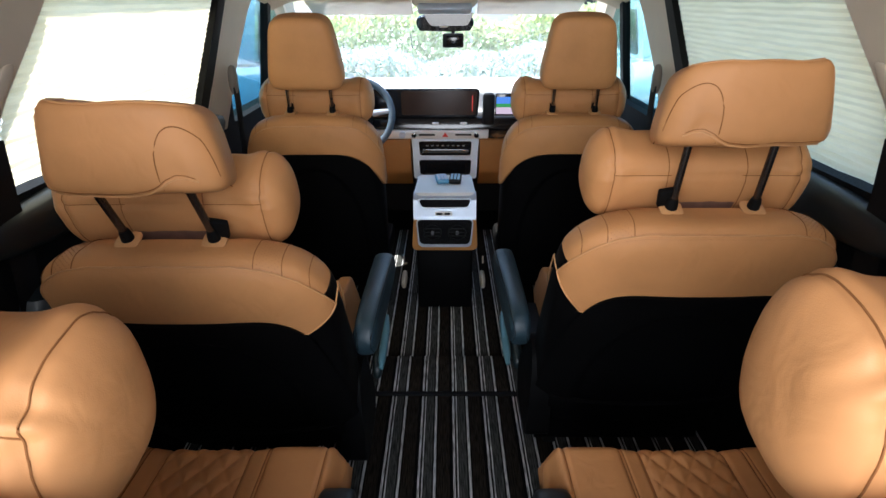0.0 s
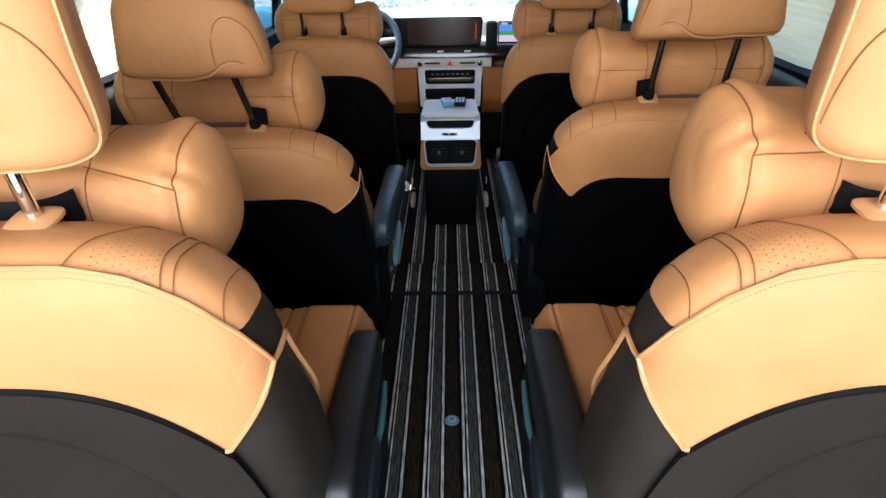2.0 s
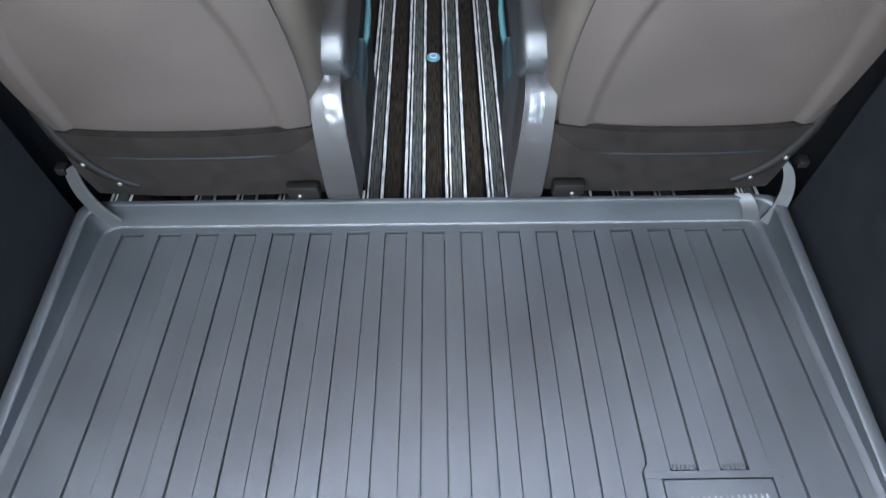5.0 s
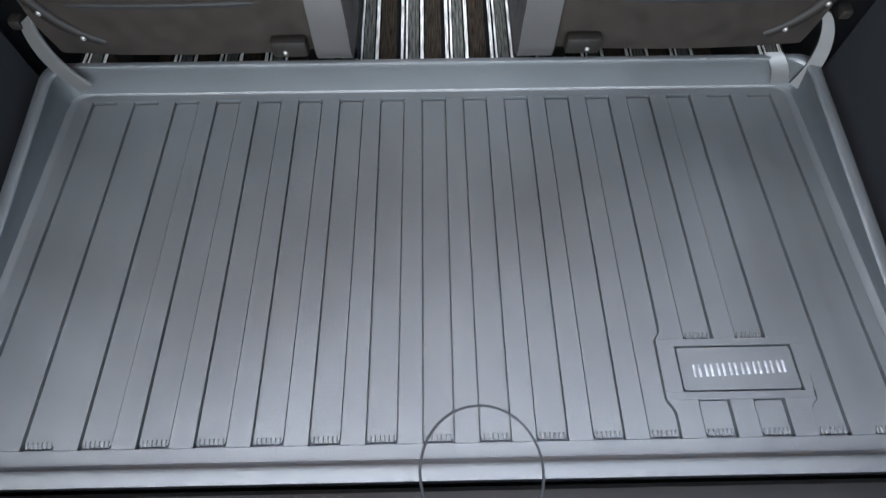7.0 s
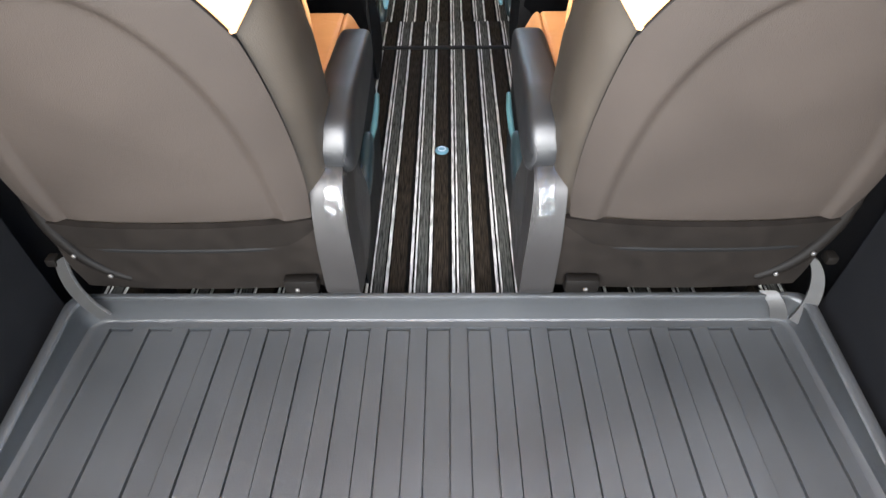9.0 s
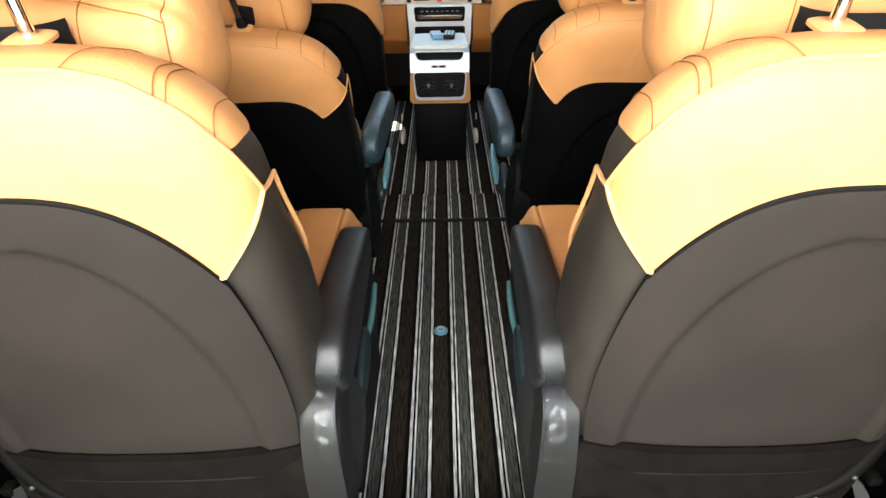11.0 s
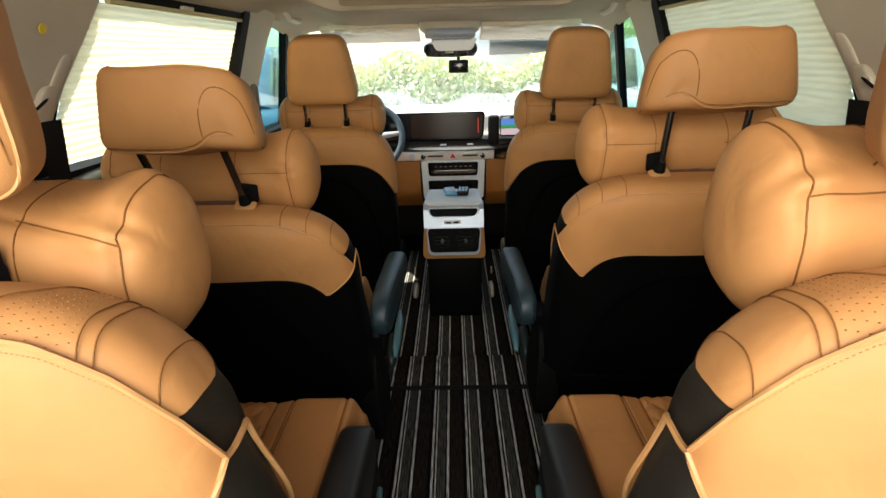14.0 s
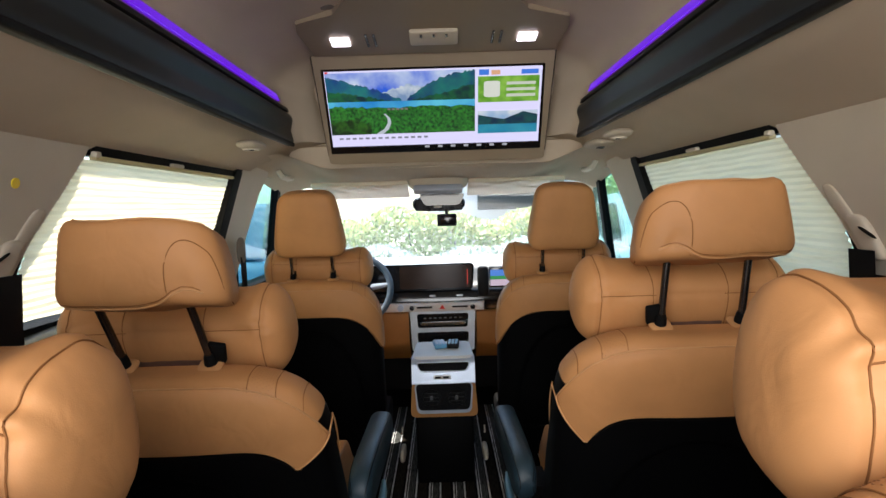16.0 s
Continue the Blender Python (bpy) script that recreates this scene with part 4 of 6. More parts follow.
        box(bm, (side * 0.262, 0.16, 0.115), (0.006, 0.014, 0.030), 0.0025, Matrix.Rotation(radians(-20), 4, "X"))
        part("buckle", bm, DULL_RAIL, base, "pale seat belt buckle")
    # neck pillow in front of the posts
    pu = {3: 0.604 if side > 0 else 0.628, 2: 0.634, 1: 0.664}[row]
    pw, ph = {3: (0.167, 0.068 if side > 0 else 0.074), 2: (0.196, 0.072), 1: (0.190, 0.066)}[row]
    pc = -0.022 if (row == 2 and side > 0) else 0.0
    cap = (0.85 if side > 0 else 0.82) * pw if row == 3 else 0.8 * pw
    slant = 5.2 if (row == 3 and side > 0) else 0.6

    def join(xx):
        """Angle of the seam from the end cap to the pillow's middle."""
        return 0.60 + slant * max(0.0, cap - abs(xx)) if row == 3 else 0.55

    def stuffed(xx, th, out=1.0):
        """Pillow surface with stitched creases, a peak where the end cap's seam passes its top, and puckers."""
        dv, du = pillow_surface(xx * 0.9999, th, pw, ph)
        d = abs(xx) - cap
        th = th % (2 * math.pi)
        top = math.exp(-((th - 1.75) / 0.6) ** 2)
        f = 1 + 0.10 * top * math.exp(-(d / 0.028) ** 2) - 0.045 * math.exp(-(d / 0.006) ** 2)
        if d < 0.02:
            f -= 0.035 * math.exp(-((th - join(xx)) / 0.07) ** 2) * smooth((0.02 - d) / 0.03)
        w = math.exp(-((th - 0.62) / 0.45) ** 2) * math.exp(-(d / 0.035) ** 2)
        f += 0.05 * w * math.sin(th * 9 + abs(xx) * 60) + 0.025 * noise.noise(Vector((xx * 20, th * 1.7, row * 3.1 + side)))
        f += 0.055 * math.exp(-((d - 0.005) / 0.011) ** 2) * (math.exp(-((th - 0.76) / 0.12) ** 2) - math.exp(-((th - 0.54) / 0.11) ** 2))
        f += 0.012 * math.exp(-(d / 0.03) ** 2) * noise.noise(Vector((xx * 60, th * 6, row + side * 2.0)))
        return fr.at((pc + xx, 0.180 + dv * f * out, pu + du * f * out))
    bm = bmesh.new()
    rows = []
    nx, na = 132, 120 if row == 3 else 72
    for i in range(nx + 1):
        b = -math.pi / 2 + math.pi * i / nx
        xx = pw * spow(math.sin(b), 0.75)
        rows.append([stuffed(xx, 2 * math.pi * k / na) for k in range(na)])
    g = grid_faces(bm, rows, close_u=True)
    bmesh.ops.remove_doubles(bm, verts=bm.verts, dist=0.0002)
    bmesh.ops.holes_fill(bm, edges=bm.edges, sides=na)
    pil = part("neck_pillow", bm, TAN, t, "stuffed tan leather neck pillow", sharp=80)
    for s in (-1, 1):
        bm = bmesh.new()
        tube(bm, [stuffed(s * cap, 2 * math.pi * k / 120, 1.006) for k in range(120)], 0.0008, 5, closed=True)
        part("seam", bm, SEAM, pil)
        bm = bmesh.new()
        tube(bm, [stuffed(s * (0.060 + (cap - 0.060) * k / 17), join(0.060 + (cap - 0.060) * k / 17), 1.006) for k in range(18)], 0.0008, 5)
        part("seam", bm, SEAM, pil)
        bm = bmesh.new()
        tube(bm, [stuffed(s * 0.066, 2 * math.pi * k / 48, 1.004) for k in range(48)], 0.0007, 5, closed=True)
        part("seam", bm, SEAM, pil)
    if row == 3:
        bm = bmesh.new()
        for gap in (0.0, 0.0022):                # a band round the posts, its ends at the pillow
            grid_faces(bm, [[fr.at((x, 0.112 - 0.022 * (1 - abs(x / 0.0635) ** 6) + gap + 0.0008 * math.sin(j * 1.9 + x * 70), on_top(0.05, 0.10) - 0.004 + 0.0052 * j))
                             for x in [0.063 * math.sin(math.pi * (k / 36 - 0.5)) for k in range(37)]] for j in range(7)])
        part("strap", bm, BLACK_WEB, pil, "black elastic strap")
    if row == 2:
        bm = bmesh.new()
        rows = [[stuffed(-0.062 + 0.124 * k / 16, 2 * math.pi - 0.42 + 0.09 * j, 1.012 + 0.008 * math.sin(k * 1.3 + 4 * j)) for k in range(17)] for j in range(5)]
        grid_faces(bm, rows)
        part("strap", bm, STRAP, pil, "brown elastic strap")
    # posts with bushings and black straps
    u_rest = {3: 0.708, 2: 0.810 if side > 0 else 0.787, 1: 0.752}[row]
    for s in (-1, 1):
        px = s * (0.054 if row == 3 else 0.068)
        ub = on_top(px, 0.07)
        bm = bmesh.new()
        tube(bm, [fr.at((px, 0.07, ub - 0.03)), fr.at((px, 0.072, ub + 0.02)), fr.at((px - (side * 0.012 if row == 2 else 0), 0.073 if row != 2 or side > 0 else 0.126, u_rest + 0.025))], 0.0062, 12)
        post = part("headrest_post", bm, DARK_CHROME if row == 2 else CHROME, t, "metal post")
        bm = bmesh.new()
        tmp = round_poly([(px - 0.019, 0.052), (px + 0.019, 0.052), (px + 0.019, 0.088), (px - 0.019, 0.088)], 0.012, 4)
        rings = [[fr.at((a, b, ub + 0.001)) for a, b in tmp], [fr.at((a, b, ub + 0.004)) for a, b in tmp],
                 [fr.at((px + (a - px) * 0.8, 0.071 + (b - 0.071) * 0.8, ub + 0.006)) for a, b in tmp]]
        g = grid_faces(bm, rings, close_u=True)
        bm.faces.new(g[0])
        bm.faces.new(g[-1])
        part("bushing", bm, PIPE, t, "tan post bushing")
        if row < 3:
            bm = bmesh.new()
            tube(bm, [fr.at((px, 0.0705, ub + 0.004)), fr.at((px, 0.0715, ub + 0.016)), fr.at((px, 0.072, ub + 0.024))], [0.0105, 0.0095, 0.0075], 12)
            part("sleeve", bm, MATT_BLACK, post, "black sleeve")
        if row == 1 or (row == 2 and s == side):
            bm = bmesh.new()
            rot = Matrix.Rotation(s * 0.16, 4, "Y") @ Matrix.Rotation(radians(lean), 4, "X")
            wd = {1: 0.018, 2: 0.034, 3: 0.075}[row]
            box(bm, fr.at((px + s * (wd / 2 - 0.010 - (0.024 if row == 3 else 0)), 0.080, ub + (0.012 if row == 3 else 0.020))), (wd, 0.012, 0.036 if row == 2 else 0.022), 0.004, rot)
            part("post_strap", bm, MATT_BLACK, t, "black strap round the post")
    # headrest
    bm = bmesh.new()
    if wide:
        hw, hh0, bend, drop, shift = (0.141, 0.074, 0.030, 0.10, 0.0) if row == 3 else (0.112, 0.0590, 0.030, 0.40, 0.021) if side > 0 else (0.121, 0.0605, 0.030, 0.40, 0.008)
        rest = Rest(side, hw, hh0, bend, drop, shift, u_rest + hh0, 0.085 if row == 3 else 0.070 if side > 0 else 0.128, 0.12 if row == 3 else 0.40, 0.03 if row == 3 else 0.12, 0.1 if row == 3 else 0.75, 0.30 if row == 3 else 0.16)
        tmp = bmesh.new()
        blob(tmp, (0, 0, 0), (hw, Rest.HY, hh0), Rest.N1, Rest.N2, rest.warp, 96, 48)
        for v in tmp.verts:
            v.co = fr.at(v.co)
        me = bpy.data.meshes.new("tmp")
        tmp.to_mesh(me)
        tmp.free()
        bm.from_mesh(me)
        bpy.data.meshes.remove(me)
    else:
        map_blob(bm, fr, (0, 0.085, u_rest + 0.105), (0.119, 0.048, 0.108), 4.2, 6.0,
                 lambda p: Vector((p.x * (1 - 0.22 * smooth((p.z + 0.10) / 0.22)), p.y + 0.03 * p.z, p.z - 0.006 * (p.x / 0.12) ** 2)), 64, 36)
    hr = part("headrest", bm, TAN, t, "padded tan leather headrest", sharp=80)
    if wide:
        bm = bmesh.new()
        loop = [2 * math.pi * k / 80 for k in range(80)]
        if row == 3:
            tube(bm, [fr.at(rest.rear(0.965 * hw * spow(math.cos(q), 0.25), 0.955 * hh0 * spow(math.sin(q), 0.25))) for q in loop], 0.0015, 6, closed=True)
        else:                                # along the top, the outer side and the foot, then up over the wing
            path = [(0.90, 0.90), (0.6, 0.945), (0.2, 0.955), (-0.3, 0.955), (-0.7, 0.95), (-0.90, 0.92), (-0.955, 0.80), (-0.965, 0.3), (-0.965, -0.3), (-0.955, -0.80),
                    (-0.90, -0.92), (-0.6, -0.955), (-0.2, -0.955), (0.10, -0.95), (0.26, -0.92), (0.36, -0.84), (0.44, -0.74), (0.54, -0.68), (0.66, -0.68), (0.76, -0.74)]
            fine = []
            for (x0, z0_), (x1, z1_) in zip(path, path[1:]):
                fine += [(x0 + (x1 - x0) * k / 5, z0_ + (z1_ - z0_) * k / 5) for k in range(5)]
            tube(bm, [fr.at(rest.rear(side * hw * a, hh0 * b)) for a, b in fine], 0.0017, 6)
            stitch = bmesh.new()
            tube(stitch, [fr.at(rest.rear(side * hw * a * 0.975, hh0 * (b * 0.93 if abs(b) > 0.9 else b + 0.055))) for a, b in fine[45:]], 0.0007, 5)
            part("seam", stitch, SEAM, hr)
        part("piping", bm, PIPE, hr)
        bm = bmesh.new()
        pts = []
        for k in range(30):
            q = math.pi * k / 29
            xx, zz = side * hw * (0.66 - 0.28 * math.cos(q)), hh0 * (-0.90 + 1.35 * math.sin(q) ** 0.75)
            pts.append(fr.at(rest.rear(xx, zz)))
        tube(bm, pts, 0.0008, 5)
        part("seam", bm, SEAM, hr)
    # armrest, shield and lever at the aisle
    if arm:
        ax = side * arm_x
        bm = bmesh.new()
        half = 0.031 if row == 3 else 0.027
        long, slide, flare = (0.405, -0.009, -0.04) if row == 3 else (0.49, 0.0, 0.20)
        edge = 2 / (4.6 if row == 3 else 3.2)
        rows = []
        for i in range(31):
            q = i / 30
            end = max(0.02, 1 - abs(2 * q - 1) ** 9) ** (1 / 2.4)
            yy = 0.020 + long * q
            cx = ax + side * slide * q
            zc = arm_z + lerp_table([(0, 0.026), (0.3, 0.020), (1, 0.004)], q)
            hh = lerp_table([(0, 0.050), (0.25, 0.056), (1, 0.034)] if row == 3 else [(0, 0.052), (0.3, 0.052), (1, 0.042)], q) * end
            ww = half * (0.55 + 0.45 * end) * (1.0 + flare * q)
            ring = []
            for k in range(28):
                th = 2 * math.pi * k / 28
                ring.append((cx + ww * spow(math.cos(th), edge), yy, zc + hh * spow(math.sin(th), edge)))
            rows.append(ring)
        g = grid_faces(bm, rows, close_u=True)
        bm.faces.new(g[0])
        bm.faces.new(g[-1])
        arm_part = part("armrest", bm, NAVY_LEATHER if row == 3 else NAVY_PLASTIC, t, "dark padded armrest", sharp=60)
        for e in (-1, 1):
            bm = bmesh.new()
            top, low = [], []                    # along the top edge, round the rear end and under it
            for i in range(0, 29):
                q = i / 30
                end = max(0.02, 1 - abs(2 * q - 1) ** 9) ** (1 / 2.4)
                zc = arm_z + lerp_table([(0, 0.026), (0.3, 0.020), (1, 0.004)], q)
                hh = lerp_table([(0, 0.050), (0.25, 0.056), (1, 0.034)] if row == 3 else [(0, 0.052), (0.3, 0.052), (1, 0.042)], q) * end
                ww = half * (0.55 + 0.45 * end) * (1.0 + flare * q)
                p = (ax + side * slide * q + e * ww * 0.80, 0.020 + long * q - 0.0004)
                top.append((*p, zc + 0.815 * hh))
                if i < 8:
                    low.append((*p, zc - 0.815 * hh))
            tube(bm, top[::-1] + low, 0.0010, 5)
            part("seam", bm, DARK_THREAD if row == 3 else BLACK_WEB, arm_part)
        bm = bmesh.new()
        sx = side * (0.231 if row == 3 else 0.222)
        prof = round_poly([(-0.030, z0 - 0.03), (0.05, z0 - 0.04), (0.16, z0 - 0.03), (0.17, z0 + 0.05), (0.12, z0 + 0.14), (0.09, z0 + 0.205), (0.000, z0 + 0.200), (-0.028, z0 + 0.10)], 0.04, 8)
        lo, hi = sx - 0.027, sx + 0.022
        prism(bm, prof, "x", lo, hi)
        bevel_all(bm, 0.010, 4, 50)
        for v in bm.verts:                       # narrower towards its top
            k = smooth((v.co.z - z0 - 0.02) / 0.19)
            v.co.x = sx + (v.co.x - sx) * (1.10 - 0.14 * k) - side * 0.004 * k
        part("side_shield", bm, GREY_PLASTIC if row == 3 else SHADED_BLACK, t, "grey plastic hinge shield" if row == 3 else "plastic hinge shield darkened for shade", sharp=50)
        if row == 3:
            bm = bmesh.new()
            rows = []
            for i in range(20):                  # over the rear edge and the aisle side, torn at its lower end
                q = i / 19
                z = z0 + 0.212 - 0.09 * q
                ye = lerp_table([(0, 0.010), (0.2, -0.014), (0.6, -0.032), (1, -0.036)], q)
                line = []
                for j in range(18):
                    w = j / 17
                    x = sx + side * (-0.008 + 0.026 * min(1.0, w * 2.2))
                    y = ye + 0.10 * max(0.0, w - 0.45) * (1 - 0.3 * q)
                    n1 = Vector((x * 150, y * 130, z * 60))
                    line.append((x + side * (0.003 + 0.003 * noise.noise(n1)), y - 0.002 + 0.003 * noise.noise(n1 + Vector((4, 9, 2))), z + 0.004 * noise.noise(n1 + Vector((1, 3, 8)))))
                rows.append(line)
            grid_faces(bm, rows)
            part("film", bm, FILM, t, "crinkled clear plastic film")
            bm = bmesh.new()                     # its loose end hangs down the aisle side
            rows = []
            for i in range(16):
                q = i / 15
                z = z0 + 0.180 - 0.205 * q
                ya, yb = lerp_table([(0, 0.030), (0.3, 0.020), (0.9, 0.030), (1, 0.060)], q), lerp_table([(0, 0.080), (0.5, 0.155), (0.75, 0.125), (1, 0.075)], q)
                line = []
                for j in range(12):
                    y = ya + (yb - ya) * j / 11
                    line.append((sx + side * (0.029 + 0.003 * noise.noise(Vector((y * 40, z * 30, side)))), y, z))
                rows.append(line)
            grid_faces(bm, rows)
            part("film", bm, MILKY, t, "loose end of the plastic film")
        bm = bmesh.new()
        lv = [(side * 0.246, 0.285, 0.236), (side * 0.250, 0.34, 0.240), (side * 0.250, 0.40, 0.246), (side * 0.247, 0.455, 0.248)]
        if row == 3:
            tube(bm, [(a, b, c + arm_z - 0.38) for a, b, c in lv], [0.005, 0.0065, 0.0065, 0.005], 10)
        else:
            lx, ly = side * (arm_x + 0.011), 0.045 * (0.270 - arm_x) / 0.02
            tube(bm, [(lx, 0.150 + ly, 0.200), (lx, 0.175 + ly, 0.214), (lx, 0.23 + ly, 0.222), (lx, 0.31 + ly, 0.232), (lx - side * 0.004, 0.36 + ly, 0.238)], [0.005, 0.010, 0.0115, 0.010, 0.006], 12)
        lever = part("lever", bm, TEAL_PLASTIC if row == 2 else TEAL_DIM, t, "blue-grey plastic lever")
        bm = bmesh.new()
        blob(bm, (side * 0.243, 0.245 if row == 3 else 0.285, arm_z - (0.158 if row == 3 else 0.190)), (0.013, 0.068, 0.028) if row == 3 else (0.015, 0.056, 0.026), 3, 2.6, lambda p: Vector((p.x, p.y, p.z + 0.30 * p.y)), 24, 14)
        part("lever_housing", bm, DARK_TEAL, lever, "dark teal plastic housing")
    return t


DARK_COVER = material("blue_black_plastic", (0.0022, 0.0034, 0.0045), 0.5, spec=0.12, var=0.15, scale=14, bump=0.15)
DULL_RAIL = material("pale_beige_plastic", (0.50, 0.44, 0.34), 0.4, metal=0.0, var=0.25, scale=30, bump=0.05)
BOLT = material("dull_bolt_metal", (0.045, 0.043, 0.04), 0.4, metal=0.3, var=0.1, bump=0)
DARK_CHROME = material("dark_metal", (0.10, 0.085, 0.075), 0.25, metal=0.9, var=0.1, bump=0)
PERF = material("pierced_leather", (0.24, 0.105, 0.037), 0.8, var=0.1, bump=0)
THREAD = material("tan_thread", (0.42, 0.195, 0.072), 0.7, var=0.1, bump=0)
STRAP = material("brown_elastic", (0.17, 0.085, 0.06), 0.7, var=0.2, scale=50, grain=700, bump=0.4)
LBL3 = "tan and black leather captain's seat, plastic film on its hinge"
LBL2 = "reclined tan and black leather captain's seat of the second row"
LBL1 = "tan leather front seat with a black back panel"
seat(3, 1, -0.382, 0.300, 0.19, 8.6, (0.393, 0.552), label=LBL3, group="third row seats")
seat(3, -1, 0.390, 0.300, 0.19, 8.6, (0.393, 0.552), label=LBL3, group="third row seats")
seat(2, 1, -0.424, 1.122, 0.120, 26, (0.295, 0.55), (0.547, 0.482, 0.530, 6.4, 0.012, 0.04), label=LBL2, group="second row seats", arm_z=0.362, arm_x=0.250)
seat(2, -1, 0.448, 1.190, 0.140, 25, (0.295, 0.55), (0.523, 0.446, 0.522, 6.4, 0.006, 0.04), label=LBL2, group="second row seats", arm_z=0.346, arm_x=0.270)
seat(1, 1, -0.428, 2.030, 0.080, 13, (0.27, 0.50), (0.562, 0.415, -1, 2.6), label=LBL1, wide=False, arm=False, group="front seats")
seat(1, -1, 0.414, 2.030, 0.080, 13, (0.27, 0.50), (0.562, 0.415, -1, 2.6), label=LBL1, wide=False, arm=False, group="front seats")


# ---- blinds ----
def blind(s):
    t = thing("pleated_blind", (0, 0, 0), "drawn cream pleated blind glowing in daylight over a side window", "window blind", "blinds")
    bm = bmesh.new()
    rows = []
    n = 44
    for i in range(n + 1):
        z = 0.797 + 0.288 * i / n
        yr = lerp_table([(0.797, 0.952), (0.86, 0.957), (0.92, 0.973), (1.00, 1.020), (1.085, 1.095)], z) + (0.003 if i % 2 else 0.0)
        yf = lerp_table([(0.797, 1.735), (0.884, 1.808), (1.085, 1.872)], z)
        x = wall_x(z) + 0.006 - (0.0022 if i % 2 else 0.0)
        rows.append([(s * (x + 0.0012 * math.sin(j * 1.7 + i)), yr + (yf - yr) * j / 12, z + 0.0010 * math.sin(j * 2.3 + i * 0.7)) for j in range(13)])
    grid_faces(bm, rows)
    part("fabric", bm, BLIND, t, sharp=10)
    bm = bmesh.new()
    prism(bm, round_poly([(s * (wall_x(1.09) - 0.012), 1.083), (s * (wall_x(1.09) + 0.002), 1.083), (s * (wall_x(1.09) + 0.002), 1.092), (s * (wall_x(1.09) - 0.010), 1.092)], 0.002, 2), "y", 1.118, 1.868)
    part("top_rail", bm, BLIND, t)
    bm = bmesh.new()
    box(bm, (s * (wall_x(1.09) - 0.008), 1.124, 1.094), (0.014, 0.018, 0.012), 0.004)
    part("end_clip", bm, BONE, t)
    bm = bmesh.new()
    box(bm, (s * (wall_x(1.09) - 0.010), 1.46, 1.096), (0.012, 0.06, 0.009), 0.003)
    part("catch", bm, BONE, t)


blind(-1)
blind(1)


# ---- ceiling fittings ----
def tray(s):
    t = thing("ceiling_tray", (0, 0, 0), "long dark ceiling tray with a lit purple strip above it", "ceiling tray", "ceiling trays")
    bm = bmesh.new()
    prof = round_poly([(0.452, 1.186), (0.470, 1.180), (0.475, 1.284), (0.466, 1.286), (0.454, 1.278), (0.449, 1.262), (0.457, 1.230), (0.449, 1.200)], 0.006, 4)
    prism(bm, [(s * a, b) for a, b in prof], "y", -0.25, 1.86)
    part("panel", bm, GLOSS_TRAY, t)
    bm = bmesh.new()
    prism(bm, round_poly([(s * 0.4475, 1.181), (s * 0.458, 1.180), (s * 0.458, 1.192), (s * 0.4475, 1.193)], 0.004, 3), "y", -0.25, 1.862)
    part("lower_rail", bm, PLASTIC, t)
    bm = bmesh.new()
    prism(bm, round_poly([(s * 0.470, 1.312), (s * 0.478, 1.312), (s * 0.486, 1.332), (s * 0.479, 1.335)], 0.003, 3), "y", -0.25, 1.80)
    part("led_strip", bm, PURPLE, t, "glowing purple strip")
    bm = bmesh.new()
    prism(bm, round_poly([(s * 0.460, 1.2885), (s * 0.478, 1.2865), (s * 0.478, 1.301), (s * 0.464, 1.301)], 0.001, 2), "y", -0.25, 1.86)
    part("ledge", bm, GREY_PLASTIC, t)


GLOSS_TRAY = material("dark_satin_tray", (0.0045, 0.0075, 0.0085), 0.42, var=0.1, bump=0.05)
tray(-1)
tray(1)


